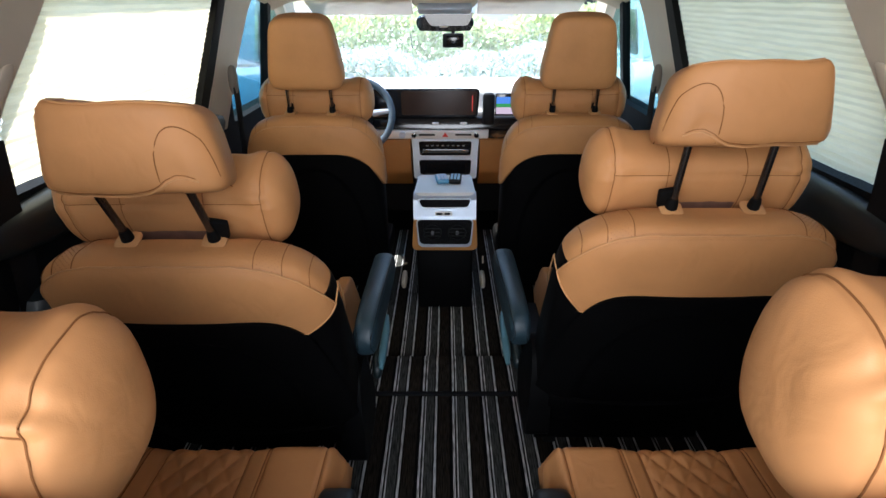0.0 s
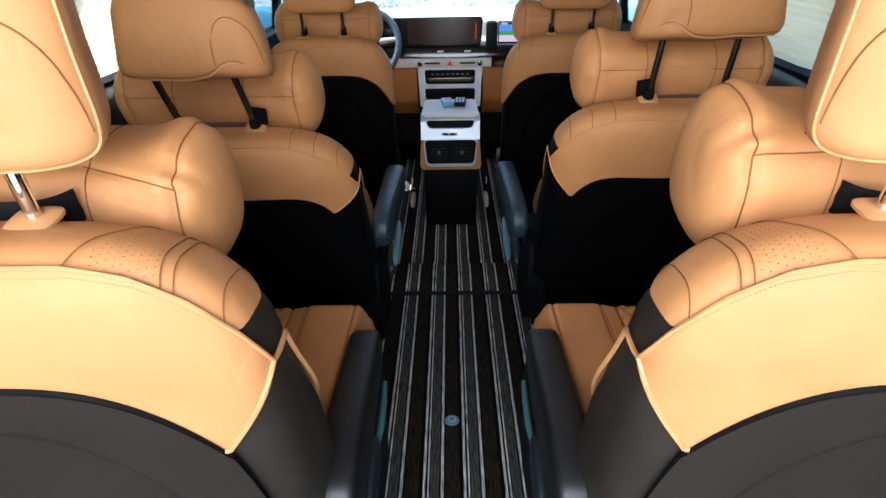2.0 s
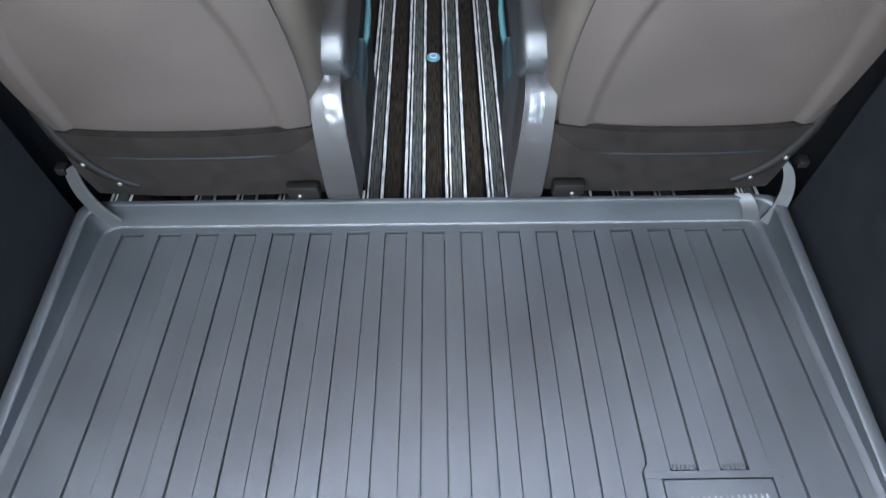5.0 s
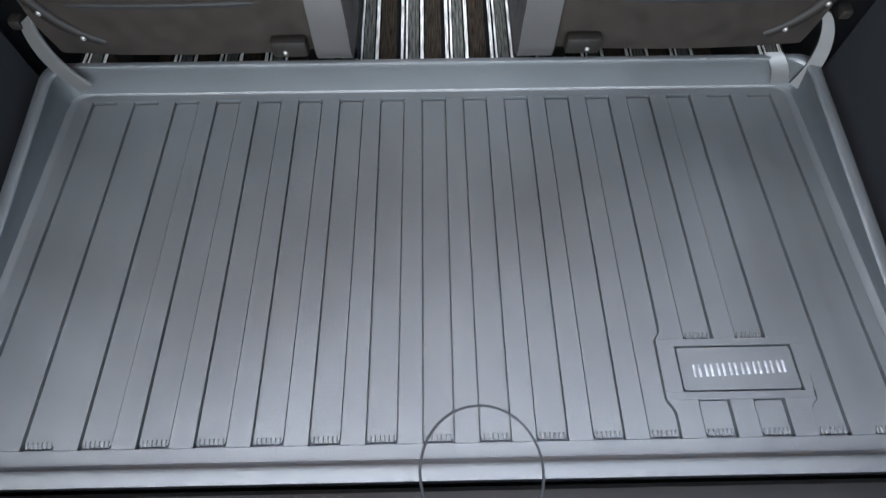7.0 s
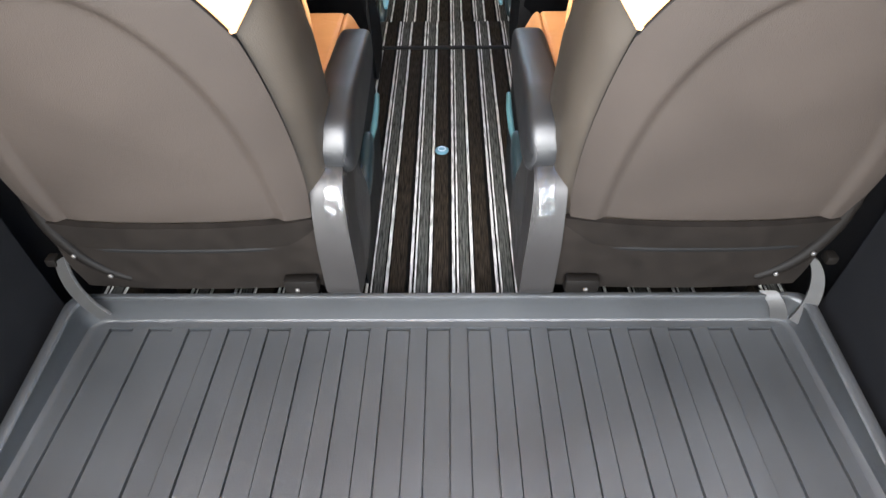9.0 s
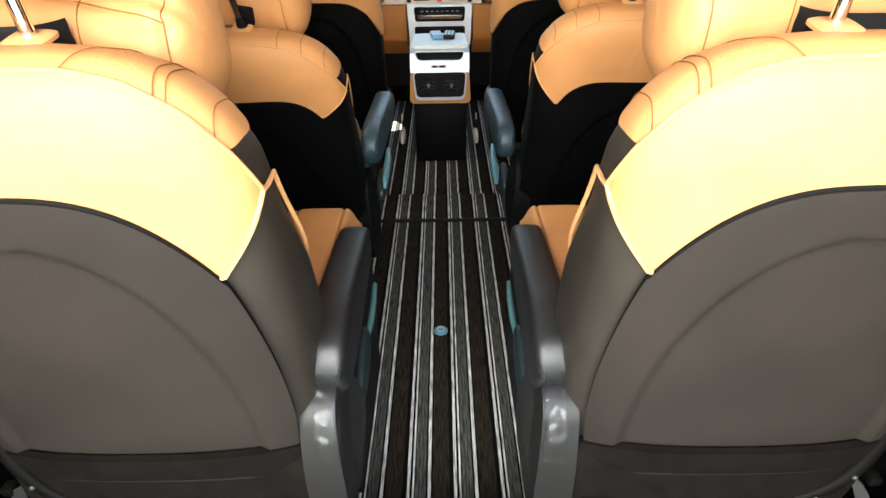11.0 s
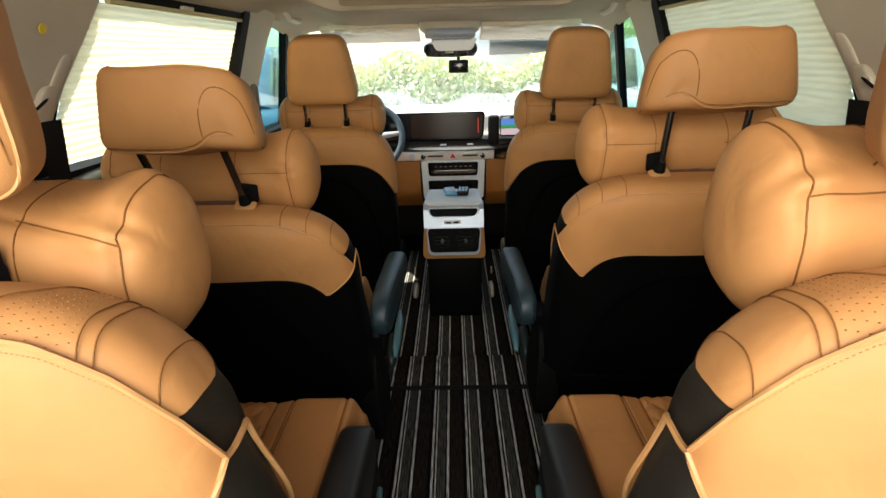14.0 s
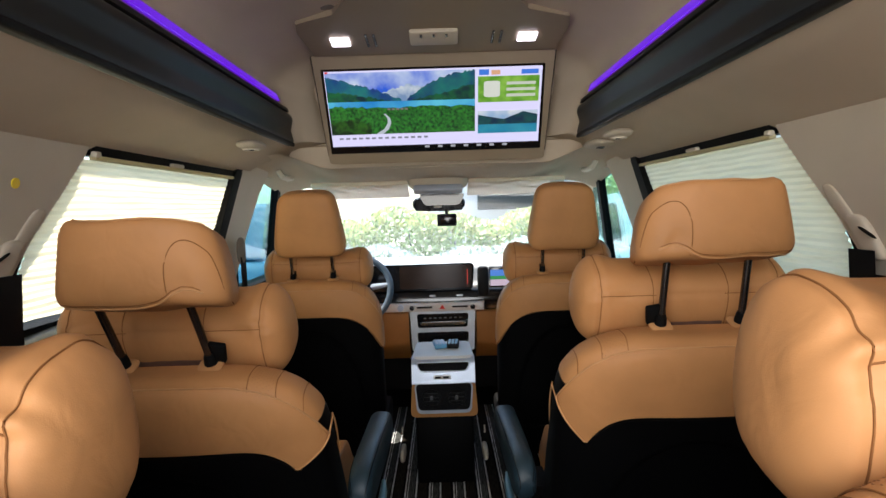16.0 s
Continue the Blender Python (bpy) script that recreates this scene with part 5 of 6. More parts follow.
def monitor():
    t = thing("ceiling_monitor", (0, 1.9, 1.3), "wide ceiling monitor in a beige housing showing a lake landscape", "monitor")
    P0, P1 = Vector((0, 1.925, 1.165)), Vector((0, 1.800, 1.400))      # lower and upper edge of the screen
    up = (P1 - P0).normalized()
    out = Vector((0, -up.z, up.y))                                       # towards the viewer
    H = (P1 - P0).length

    def at(x, q, d=0.0):
        return P0 + Vector((x, 0, 0)) + up * (q * H) + out * d - Vector((0, 1.9, 1.3))

    def plate(bm, poly, d0, d1):
        lo = [bm.verts.new(at(x, q, d0)) for x, q in poly]
        hi = [bm.verts.new(at(x, q, d1)) for x, q in poly]
        bm.faces.new(lo)
        bm.faces.new(hi)
        for i in range(len(poly)):
            k = (i + 1) % len(poly)
            bm.faces.new((lo[i], lo[k], hi[k], hi[i]))
    bm = bmesh.new()
    plate(bm, round_poly([(-0.352, -0.165), (0.356, -0.165), (0.371, 1.17), (-0.366, 1.17)], 0.035, 6), -0.05, 0.0)
    bevel_all(bm, 0.008, 3)
    part("housing", bm, HOUSING, t)
    bm = bmesh.new()
    plate(bm, round_poly([(-0.342, -0.02), (0.342, -0.02), (0.342, 1.01), (-0.342, 1.01)], 0.008, 4), 0.0015, 0.004)
    part("bezel", bm, GLOSS_BLACK, t)
    scr = [0.0046]

    def pic(name, poly, m, label=""):
        scr[0] += 0.00012
        bm = bmesh.new()
        plate(bm, poly, 0.0042, scr[0])
        part(name, bm, m, screen, label)
    bm = bmesh.new()
    plate(bm, [(-0.334, 0.03), (0.334, 0.03), (0.334, 0.985), (-0.334, 0.985)], 0.004, 0.0045)
    screen = part("screen", bm, glow("screen_white", (0.72, 0.70, 1.0), 1.2), t)
    L, R, B, T2 = -0.332, 0.128, 0.225, 0.965
    def u(a, b):
        return (L + (R - L) * a, B + (T2 - B) * b)
    rng = random.Random(11)

    def ridge(pts, n=9, amp=0.02):
        """A broken skyline through the points."""
        out = []
        for (x0, y0), (x1, y1) in zip(pts, pts[1:]):
            for k in range(n):
                q = k / n
                out.append((x0 + (x1 - x0) * q, y0 + (y1 - y0) * q + rng.uniform(-amp, amp)))
        return out + [pts[-1]]

    def mass(sky, floor_y, name, m):
        pts = ridge(sky)
        pic(name, [u(pts[0][0], floor_y)] + [u(*p) for p in pts] + [u(pts[-1][0], floor_y)], m)
    pic("picture", [u(0, 0.35), u(1, 0.35), u(1, 1), u(0, 1)], glow_noise("pic_sky", (0.02, 0.12, 0.80), (0.75, 0.88, 1.0), 1.0, 8))
    mass([(0.30, 0.62), (0.45, 0.74), (0.56, 0.80), (0.68, 0.76)], 0.45, "picture", glow_noise("pic_haze", (0.22, 0.36, 0.62), (0.70, 0.80, 0.92), 0.9, 30))
    mass([(0.0, 0.94), (0.10, 0.88), (0.22, 0.80), (0.34, 0.72), (0.50, 0.56)], 0.45, "picture", glow_noise("pic_hill", (0.004, 0.05, 0.26), (0.012, 0.22, 0.22), 0.9, 18))
    mass([(0.0, 0.72), (0.14, 0.68), (0.30, 0.60), (0.42, 0.54)], 0.45, "picture", glow_noise("pic_hill_low", (0.001, 0.03, 0.05), (0.01, 0.17, 0.05), 0.8, 40))
    mass([(0.54, 0.58), (0.64, 0.74), (0.76, 0.88), (0.88, 0.96), (1.0, 0.99)], 0.45, "picture", glow_noise("pic_hill_b", (0.003, 0.035, 0.17), (0.010, 0.20, 0.17), 0.9, 18))
    mass([(0.58, 0.56), (0.72, 0.62), (0.86, 0.70), (1.0, 0.78)], 0.45, "picture", glow_noise("pic_hill_c", (0.001, 0.03, 0.04), (0.01, 0.16, 0.05), 0.8, 40))
    pic("picture", [u(0, 0.40), u(1, 0.40), u(1, 0.535), u(0, 0.545)], glow_noise("pic_lake", (0.01, 0.25, 0.70), (0.12, 0.62, 0.85), 1.0, 7))
    mass([(0.0, 0.47), (0.2, 0.45), (0.45, 0.42), (0.7, 0.45), (1.0, 0.42)], 0.0, "picture", glow_noise("pic_forest", (0.002, 0.030, 0.008), (0.035, 0.26, 0.03), 1.0, 110))
    mass([(0.0, 0.20), (0.15, 0.26), (0.28, 0.16)], 0.0, "picture", glow_noise("pic_trees", (0.001, 0.014, 0.004), (0.03, 0.15, 0.012), 0.9, 60))
    pic("picture", [u(0.31, 0.0), u(0.36, 0.0), u(0.40, 0.08), u(0.42, 0.18), u(0.415, 0.26), u(0.385, 0.34), u(0.372, 0.34), u(0.395, 0.26), u(0.395, 0.18), u(0.37, 0.09)], glow("pic_road", (0.62, 0.68, 0.78), 0.9))
    for k in range(5):
        pic("picture", [u(0.40 + 0.03 * k, 0.395), u(0.42 + 0.03 * k, 0.395), u(0.42 + 0.03 * k, 0.425), u(0.40 + 0.03 * k, 0.425)], glow("pic_house", (0.30, 0.26, 0.24), 0.8) if k == 0 else bpy.data.materials["pic_house"])
    grey = glow("pic_grey", (0.30, 0.32, 0.40), 0.8)
    for i in range(14):
        pic("text_bar", [(-0.31 + 0.021 * i, 0.165), (-0.297 + 0.021 * i, 0.165), (-0.297 + 0.021 * i, 0.185), (-0.31 + 0.021 * i, 0.185)], grey)
    blue = glow("pic_blue", (0.05, 0.22, 0.85), 1.0)
    pic("side_bar", [(0.140, 0.90), (0.170, 0.90), (0.170, 0.96), (0.140, 0.96)], blue)
    pic("side_bar", [(0.270, 0.90), (0.322, 0.90), (0.322, 0.95), (0.270, 0.95)], blue)
    pic("side_bar", [(0.178, 0.90), (0.205, 0.90), (0.205, 0.95), (0.178, 0.95)], glow("pic_orange", (0.9, 0.5, 0.3), 0.9))
    pic("side_picture", [(0.137, 0.58), (0.326, 0.58), (0.326, 0.88), (0.137, 0.88)], glow_noise("pic_field", (0.10, 0.35, 0.02), (0.30, 0.62, 0.08), 0.9, 30))
    pic("side_picture", round_poly([(0.155, 0.64), (0.205, 0.64), (0.205, 0.83), (0.155, 0.83)], 0.02, 4), glow("pic_pale", (0.85, 0.9, 0.82), 0.9))
    for q in (0.80, 0.73, 0.66):
        pic("side_text", [(0.225, q - 0.02), (0.315, q - 0.02), (0.315, q + 0.015), (0.225, q + 0.015)], glow("pic_pale_bar", (0.8, 0.88, 0.75), 0.8))
    pic("side_picture", [(0.137, 0.20), (0.326, 0.20), (0.326, 0.47), (0.137, 0.47)], glow_noise("pic_sky_b", (0.35, 0.55, 0.85), (0.9, 0.95, 1.0), 0.9, 16))
    pic("side_picture", [(0.137, 0.30), (0.326, 0.30), (0.326, 0.42), (0.28, 0.46), (0.22, 0.37), (0.137, 0.43)], glow_noise("pic_hill_d", (0.002, 0.02, 0.07), (0.012, 0.11, 0.10), 0.9, 30))
    pic("side_picture", [(0.137, 0.20), (0.326, 0.20), (0.326, 0.31), (0.137, 0.31)], glow_noise("pic_lake_b", (0.01, 0.25, 0.45), (0.05, 0.42, 0.55), 0.9, 12))
    pic("task_bar", [(-0.334, 0.03), (0.334, 0.03), (0.334, 0.075), (-0.334, 0.075)], GLOSS_BLACK)
    for i in range(7):
        pic("icon", [(-0.035 + 0.042 * i, 0.04), (-0.020 + 0.042 * i, 0.04), (-0.020 + 0.042 * i, 0.068), (-0.035 + 0.042 * i, 0.068)], glow("pic_icon", (0.6, 0.62, 0.7), 0.7) if i == 0 else bpy.data.materials["pic_icon"])
    pic("icon", [(-0.330, 0.965), (-0.322, 0.965), (-0.322, 0.982), (-0.330, 0.982)], glow("pic_red", (0.9, 0.02, 0.02), 0.9))
    # panel with lamps above the screen
    bm = bmesh.new()
    O = Vector((0, 1.9, 1.3))
    low = [(-0.352, 1.768, 1.434), (-0.362, 1.60, 1.452), (-0.352, 1.545, 1.458), (-0.25, 1.515, 1.470), (-0.205, 1.44, 1.482), (0.205, 1.44, 1.482), (0.25, 1.515, 1.470), (0.362, 1.545, 1.458), (0.374, 1.60, 1.452), (0.366, 1.768, 1.434)]
    bot = [bm.verts.new(Vector(v) - O) for v in low]
    top = [bm.verts.new(Vector(v) - O + Vector((0, 0, 0.036))) for v in low]
    for i in range(len(low)):
        k = (i + 1) % len(low)
        bm.faces.new((bot[i], bot[k], top[k], top[i]))
    bmesh.ops.triangle_fill(bm, use_beauty=True, edges=[e for e in bm.edges if e.verts[0] in bot and e.verts[1] in bot])
    bmesh.ops.triangle_fill(bm, use_beauty=True, edges=[e for e in bm.edges if e.verts[0] in top and e.verts[1] in top])
    part("lamp_panel", bm, HOUSING, t)
    for s in (-1, 1):                        # dark gaps beside the screen's housing
        bm = bmesh.new()
        tube(bm, [at(s * 0.355 + 0.002, -0.06, -0.008), at(s * 0.362 + 0.002, 0.5, -0.008), at(s * 0.3695 + 0.002, 1.14, -0.008)], 0.0035, 6)
        part("gap", bm, MATT_BLACK, t)
        bm = bmesh.new()
        blob(bm, Vector((s * 0.30 + 0.006, 1.50, 1.492)) - O, (0.060, 0.028, 0.012), 2.6, 2.4, None, 28, 10)
        part("air_nozzle", bm, BEIGE_SHADE, t, "shaded beige air nozzle")
    for s in (-1, 1):
        bm = bmesh.new()
        c = Vector((s * 0.262 + 0.006, 1.665, 1.4435)) - O
        box(bm, c, (0.055, 0.05, 0.008), 0.004, Matrix.Rotation(-0.16, 4, "X"))
        part("lamp", bm, LAMP, t, "small lit white lamp")
        for k in (0, 1):
            for j in range(4):
                bm = bmesh.new()
                box(bm, Vector((s * (0.165 + 0.022 * k) + 0.006, 1.63 + 0.022 * j, 1.4480 - 0.0024 * j)) - O, (0.006, 0.014, 0.006), 0.001)
                part("slot", bm, GLOSS_BLACK, t)
    bm = bmesh.new()
    box(bm, Vector((0.006, 1.645, 1.4445)) - O, (0.135, 0.085, 0.014), 0.008, Matrix.Rotation(-0.16, 4, "X"))
    part("switch_panel", bm, BEIGE, t)
    for k in range(3):
        bm = bmesh.new()
        box(bm, Vector((-0.029 + 0.035 * k, 1.618, 1.4400)) - O, (0.006, 0.010, 0.008), 0.001)
        part("switch", bm, GLOSS_BLACK, t)


monitor()


def dome(s):
    t = thing("ceiling_vent", (s * 0.50, 1.60, 1.158), "small round beige air vent in the headliner", "air vent", "ceiling vents")
    bm = bmesh.new()
    blob(bm, (0, 0, 0), (0.035, 0.065, 0.012), 2.4, 2.2, None, 28, 10)
    part("base", bm, BEIGE, t)
    bm = bmesh.new()
    tube(bm, [(0.020 * math.cos(a), -0.005 + 0.022 * math.sin(a), -0.011) for a in [2 * math.pi * k / 24 for k in range(24)]], 0.004, 6, closed=True)
    part("ring", bm, BONE, t)
    bm = bmesh.new()
    box(bm, (0, -0.005, -0.012), (0.012, 0.020, 0.006), 0.002)
    part("slat", bm, GREY_PLASTIC, t)


dome(-1)
dome(1)
bm = bmesh.new()
blob(bm, (0.515, 1.84, 1.158), (0.040, 0.070, 0.014), 4, 2.5, None, 28, 10)
sp = solid("ceiling_switch", bm, BEIGE, "beige ceiling switch panel with a dark button", "switch")
bm = bmesh.new()
box(bm, (0.512, 1.82, 1.144), (0.020, 0.026, 0.008), 0.002)
part("button", bm, GLOSS_BLACK, sp)
for s in (-1, 1):
    t = thing("grab_handle", (s * 0.60, 2.28, 1.12), "beige folding grab handle over a front door", "grab handle", "grab handles")
    bm = bmesh.new()
    tube(bm, [(0, -0.08, 0.012), (-s * 0.012, -0.07, -0.012), (-s * 0.016, 0, -0.018), (-s * 0.012, 0.07, -0.012), (0, 0.08, 0.012)], 0.010, 8)
    part("grip", bm, BONE, t)

# sticker dots, belt guides of the third row
for s in (-1, 1):
    bm = bmesh.new()
    bmesh.ops.create_cone(bm, cap_ends=True, segments=20, radius1=0.0085, radius2=0.0085, depth=0.002, matrix=pose(s * (0.6445 if s < 0 else 0.666), 0.905 if s < 0 else 0.840, 1.030 if s < 0 else 1.008, 0, 90 - s * 10, 0))
    solid("sticker", bm, YELLOW, "round yellow sticker on the beige quarter panel", "sticker", "stickers")
for s in (-1, 1):
    t = thing("belt_guide", (s * 0.655, 0.925, 0.935), "beige seat belt guide with a black belt hanging down", "seat belt", "third row belts")

    def lean_on(p):
        """Follows the slope of the quarter panel."""
        return Vector((p.x + s * (wall_x(0.935 + p.z) - 0.655), p.y, p.z))
    bm = bmesh.new()
    blob(bm, (0, 0, 0), (0.005, 0.017, 0.036), 3, 3.4, lambda p: lean_on(Vector((p.x, p.y + 0.028 + (p.z + 0.020) * 0.75, p.z + 0.020))), 24, 14)
    part("cover", bm, BEIGE, t)
    bm = bmesh.new()
    blob(bm, (0, 0, 0), (0.008, 0.023, 0.036), 3.4, 3.4, lambda p: lean_on(Vector((p.x - s * 0.004, p.y - 0.026 + (p.z + 0.03) * 0.55, p.z - 0.030))), 28, 16)
    part("bezel", bm, BEIGE, t)
    bm = bmesh.new()
    blob(bm, (0, 0, 0), (0.004, 0.016, 0.003), 3, 3, lambda p: lean_on(Vector((p.x - s * 0.016, p.y - 0.030 + p.z, p.z - 0.022 + p.y * 0.5))), 16, 8)
    part("slot", bm, MATT_BLACK, t)
    bm = bmesh.new()
    rows = [[lean_on(Vector((-s * (0.016 + 0.012 * math.sin(q * 3)), -0.038 + 0.056 * k + 0.012 * q, -0.050 - 0.36 * q))) for k in (0, 0.5, 1)] for q in [i / 8 for i in range(9)]]
    grid_faces(bm, rows)
    grid_faces(bm, [[p + Vector((s * 0.002, 0, 0)) for p in r] for r in rows])
    part("belt", bm, BLACK_WEB, t)
    # B pillar belt
    t = thing("front_belt", (s * 0.672, 1.93, 0.80), "front seat belt guide on the pillar with a hanging belt", "seat belt", "front belts")
    bm = bmesh.new()
    blob(bm, (-s * 0.012, 0, 0.05), (0.013, 0.018, 0.045), 3, 2.6, None, 18, 12)
    part("cover", bm, BEIGE_SHADE, t)
    bm = bmesh.new()
    box(bm, (-s * 0.018, 0, -0.13), (0.003, 0.045, 0.32))
    part("belt", bm, BLACK_WEB, t)

# webbing straps at the ends of the mat's front wall
def band(bm, pts, half, across, thick=0.0026):
    """A strap through the points, its width along the vector across."""
    a = Vector(across).normalized() * half
    n = len(pts)
    rows = []
    for i, p in enumerate(pts):
        p = Vector(p)
        d = (Vector(pts[min(i + 1, n - 1)]) - Vector(pts[max(i - 1, 0)])).normalized()
        k = d.cross(a).normalized() * thick
        rows.append([p - a - k, p + a - k, p + a * 1.04, p + a + k, p - a + k, p - a * 1.04])
    g = grid_faces(bm, rows, close_u=True)
    bm.faces.new(g[0])
    bm.faces.new(g[-1])


for s in (-1, 1):
    t = thing("fold_strap", (s * 0.59, 0.285, 0.16), "pale grey webbing strap from seat hinge to trunk rim", "strap", "fold straps")
    O = Vector((s * 0.59, 0.285, 0.16))
    bm = bmesh.new()
    if s < 0:
        run = curve_pts([(-0.594, 0.290, 0.240), (-0.600, 0.277, 0.202), (-0.588, 0.268, 0.162), (-0.560, 0.265, 0.126)])
    else:
        run = curve_pts([(0.578, 0.292, 0.240), (0.612, 0.278, 0.205), (0.612, 0.268, 0.145), (0.598, 0.266, 0.106)])
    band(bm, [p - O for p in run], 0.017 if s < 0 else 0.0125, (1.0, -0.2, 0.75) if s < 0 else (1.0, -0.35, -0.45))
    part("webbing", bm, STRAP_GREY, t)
    if s > 0:
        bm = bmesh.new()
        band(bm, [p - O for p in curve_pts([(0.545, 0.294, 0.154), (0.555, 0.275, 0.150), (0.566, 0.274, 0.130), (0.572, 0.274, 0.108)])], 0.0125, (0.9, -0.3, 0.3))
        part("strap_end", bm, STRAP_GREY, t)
    bm = bmesh.new()
    box(bm, (s * 0.022, 0.010, 0.072), (0.018, 0.02, 0.016), 0.004)
    part("anchor", bm, HINGE_BLACK, t)

# floor bolt cover
t = thing("floor_cap", (-0.002, 0.90, 0.003), "round teal plastic cap in the carpet", "floor cap")
bm = bmesh.new()
blob(bm, (0, 0, 0.002), (0.0175, 0.0175, 0.005), 2, 2.6, None, 28, 10)
part("cap", bm, TEAL_PLASTIC, t)
bm = bmesh.new()
tube(bm, [(0.009 * math.cos(a), 0.009 * math.sin(a), 0.0068) for a in [2 * math.pi * k / 20 for k in range(20)]], 0.0012, 5, closed=True)
part("ring", bm, SILVER, t)


# ---- centre console ----
TAB_GREY = material("grey_tab_plastic", (0.09, 0.09, 0.10), 0.4, var=0.1, bump=0)
def console():
    t = thing("centre_console", (0, 2.06, 0), "silver and black centre console with cup slot and rear vents", "console")
    bm = bmesh.new()
    box(bm, (0, 0.34, 0.084), (0.215, 0.62, 0.270), 0.012)
    part("lower_box", bm, SHADED_BLACK, t, "black lower box")
    bm = bmesh.new()
    prism(bm, round_poly([(-0.122, 0.219), (0.122, 0.219), (0.114, 0.348), (-0.114, 0.348)], 0.022, 5), "y", -0.012, 0.30)
    bevel_all(bm, 0.006, 2)
    part("side_trim", bm, TAN_PLAIN, t, "tan leather trim")
    bm = bmesh.new()
    prism(bm, round_poly([(-0.098, 0.234), (0.098, 0.234), (0.106, 0.346), (-0.106, 0.346)], 0.022, 6), "y", -0.019, -0.010)
    bevel_all(bm, 0.003, 2)
    part("vent_frame", bm, SILVER, t, "silver frame")
    bm = bmesh.new()
    prism(bm, round_poly([(-0.092, 0.247), (0.092, 0.247), (0.101, 0.343), (-0.101, 0.343)], 0.018, 6), "y", -0.022, -0.016)
    vent = part("vent_panel", bm, GLOSS_BLACK, t, "black vent panel")
    for s in (-1, 1):
        bm = bmesh.new()
        tube(bm, [(s * 0.045 + 0.032 * math.cos(q), -0.0235, 0.294 + 0.029 * math.sin(q)) for q in [2 * math.pi * k / 28 for k in range(28)]], 0.0026, 6, closed=True)
        part("vent_ring", bm, PLASTIC, vent)
        for k in range(3):
            bm = bmesh.new()
            box(bm, (s * 0.045, -0.0235, 0.280 + 0.014 * k), (0.054 - 0.006 * abs(k - 1), 0.006, 0.0035), 0.001)
            part("vane", bm, PLASTIC, vent)
        bm = bmesh.new()
        box(bm, (s * 0.045, -0.027, 0.294), (0.010, 0.006, 0.016), 0.002)
        part("tab", bm, TAB_GREY, vent, "small grey tab")
    # silver rear face with a slot, sloping
    bm = bmesh.new()
    prism(bm, round_poly([(-0.022, 0.342), (-0.018, 0.350), (-0.006, 0.414), (0.012, 0.432), (0.05, 0.432), (0.05, 0.342)], 0.008, 4), "x", -0.114, 0.114)
    bevel_all(bm, 0.006, 2, 50)
    part("rear_face", bm, SILVER, t, "silver rear face")
    bm = bmesh.new()
    prism(bm, round_poly([(-0.094, 0.419), (0.094, 0.419), (0.084, 0.388), (-0.084, 0.388)], 0.0148, 7), "y", -0.0165, 0.002)
    part("slot", bm, GLOSS_BLACK, t, "dark slot")
    bm = bmesh.new()
    tube(bm, [(x * 1.04, -0.0155, 0.404 + (z - 0.404) * 1.12) for x, z in round_poly([(-0.094, 0.419), (0.094, 0.419), (0.080, 0.389), (-0.080, 0.389)], 0.013, 6)], 0.0026, 6, closed=True)
    part("slot_rim", bm, LIT_SILVER, t, "bright rim")
    bm = bmesh.new()
    box(bm, (-0.004, -0.0205, 0.3665), (0.062, 0.003, 0.015), 0.001)
    lab = part("label_plate", bm, IVORY, t, "small white label")
    for k in range(2):
        bm = bmesh.new()
        box(bm, (-0.019 + 0.028 * k, -0.0225, 0.3665), (0.020, 0.002, 0.007))
        part("print_bar", bm, PLASTIC, lab, "printed mark")
    # lid
    bm = bmesh.new()
    prism(bm, round_poly([(-0.111, 0.006), (0.111, 0.006), (0.104, 0.235), (-0.104, 0.235)], 0.026, 6), "z", 0.414, 0.437)
    bevel_all(bm, 0.009, 3, 50)
    part("lid", bm, IVORY, t, "pale armrest lid")
    bm = bmesh.new()
    box(bm, (0, 0.46, 0.295), (0.20, 0.32, 0.08), 0.012)
    part("shift_panel", bm, MATT_BLACK, t, "black shift panel")
    return t


console()

# remote controls on the console lid
REMOTE_BLUE = material("bright_blue_plastic", (0.10, 0.30, 0.48), 0.3, var=0.1, bump=0)
KEY_BLUE = material("pale_blue_rubber", (0.35, 0.55, 0.68), 0.5, var=0.05, bump=0)
for nm, x, rz, m, lab in (("remote_control", -0.012, 8, GLOSS_BLACK, "blue-grey remote control lying on the console lid"), ("keypad", 0.040, -4, PLASTIC, "dark keypad remote with rows of pale buttons on the console lid")):
    t = thing(nm, (x, 2.21, 0.4375), lab, "remote control", "remotes")
    t.rotation_euler = (0, 0, radians(rz))
    bm = bmesh.new()
    box(bm, (0, 0, 0.009), (0.046, 0.085, 0.018), 0.005)
    part("body", bm, m if nm == "keypad" else REMOTE_BLUE, t)
    for i in range(3):
        for j in range(4):
            bm = bmesh.new()
            box(bm, (-0.013 + 0.013 * i, -0.030 + 0.018 * j, 0.0195), (0.009, 0.011, 0.004), 0.001)
            part("button", bm, KEY_BLUE if nm == "keypad" else SILVER, t)


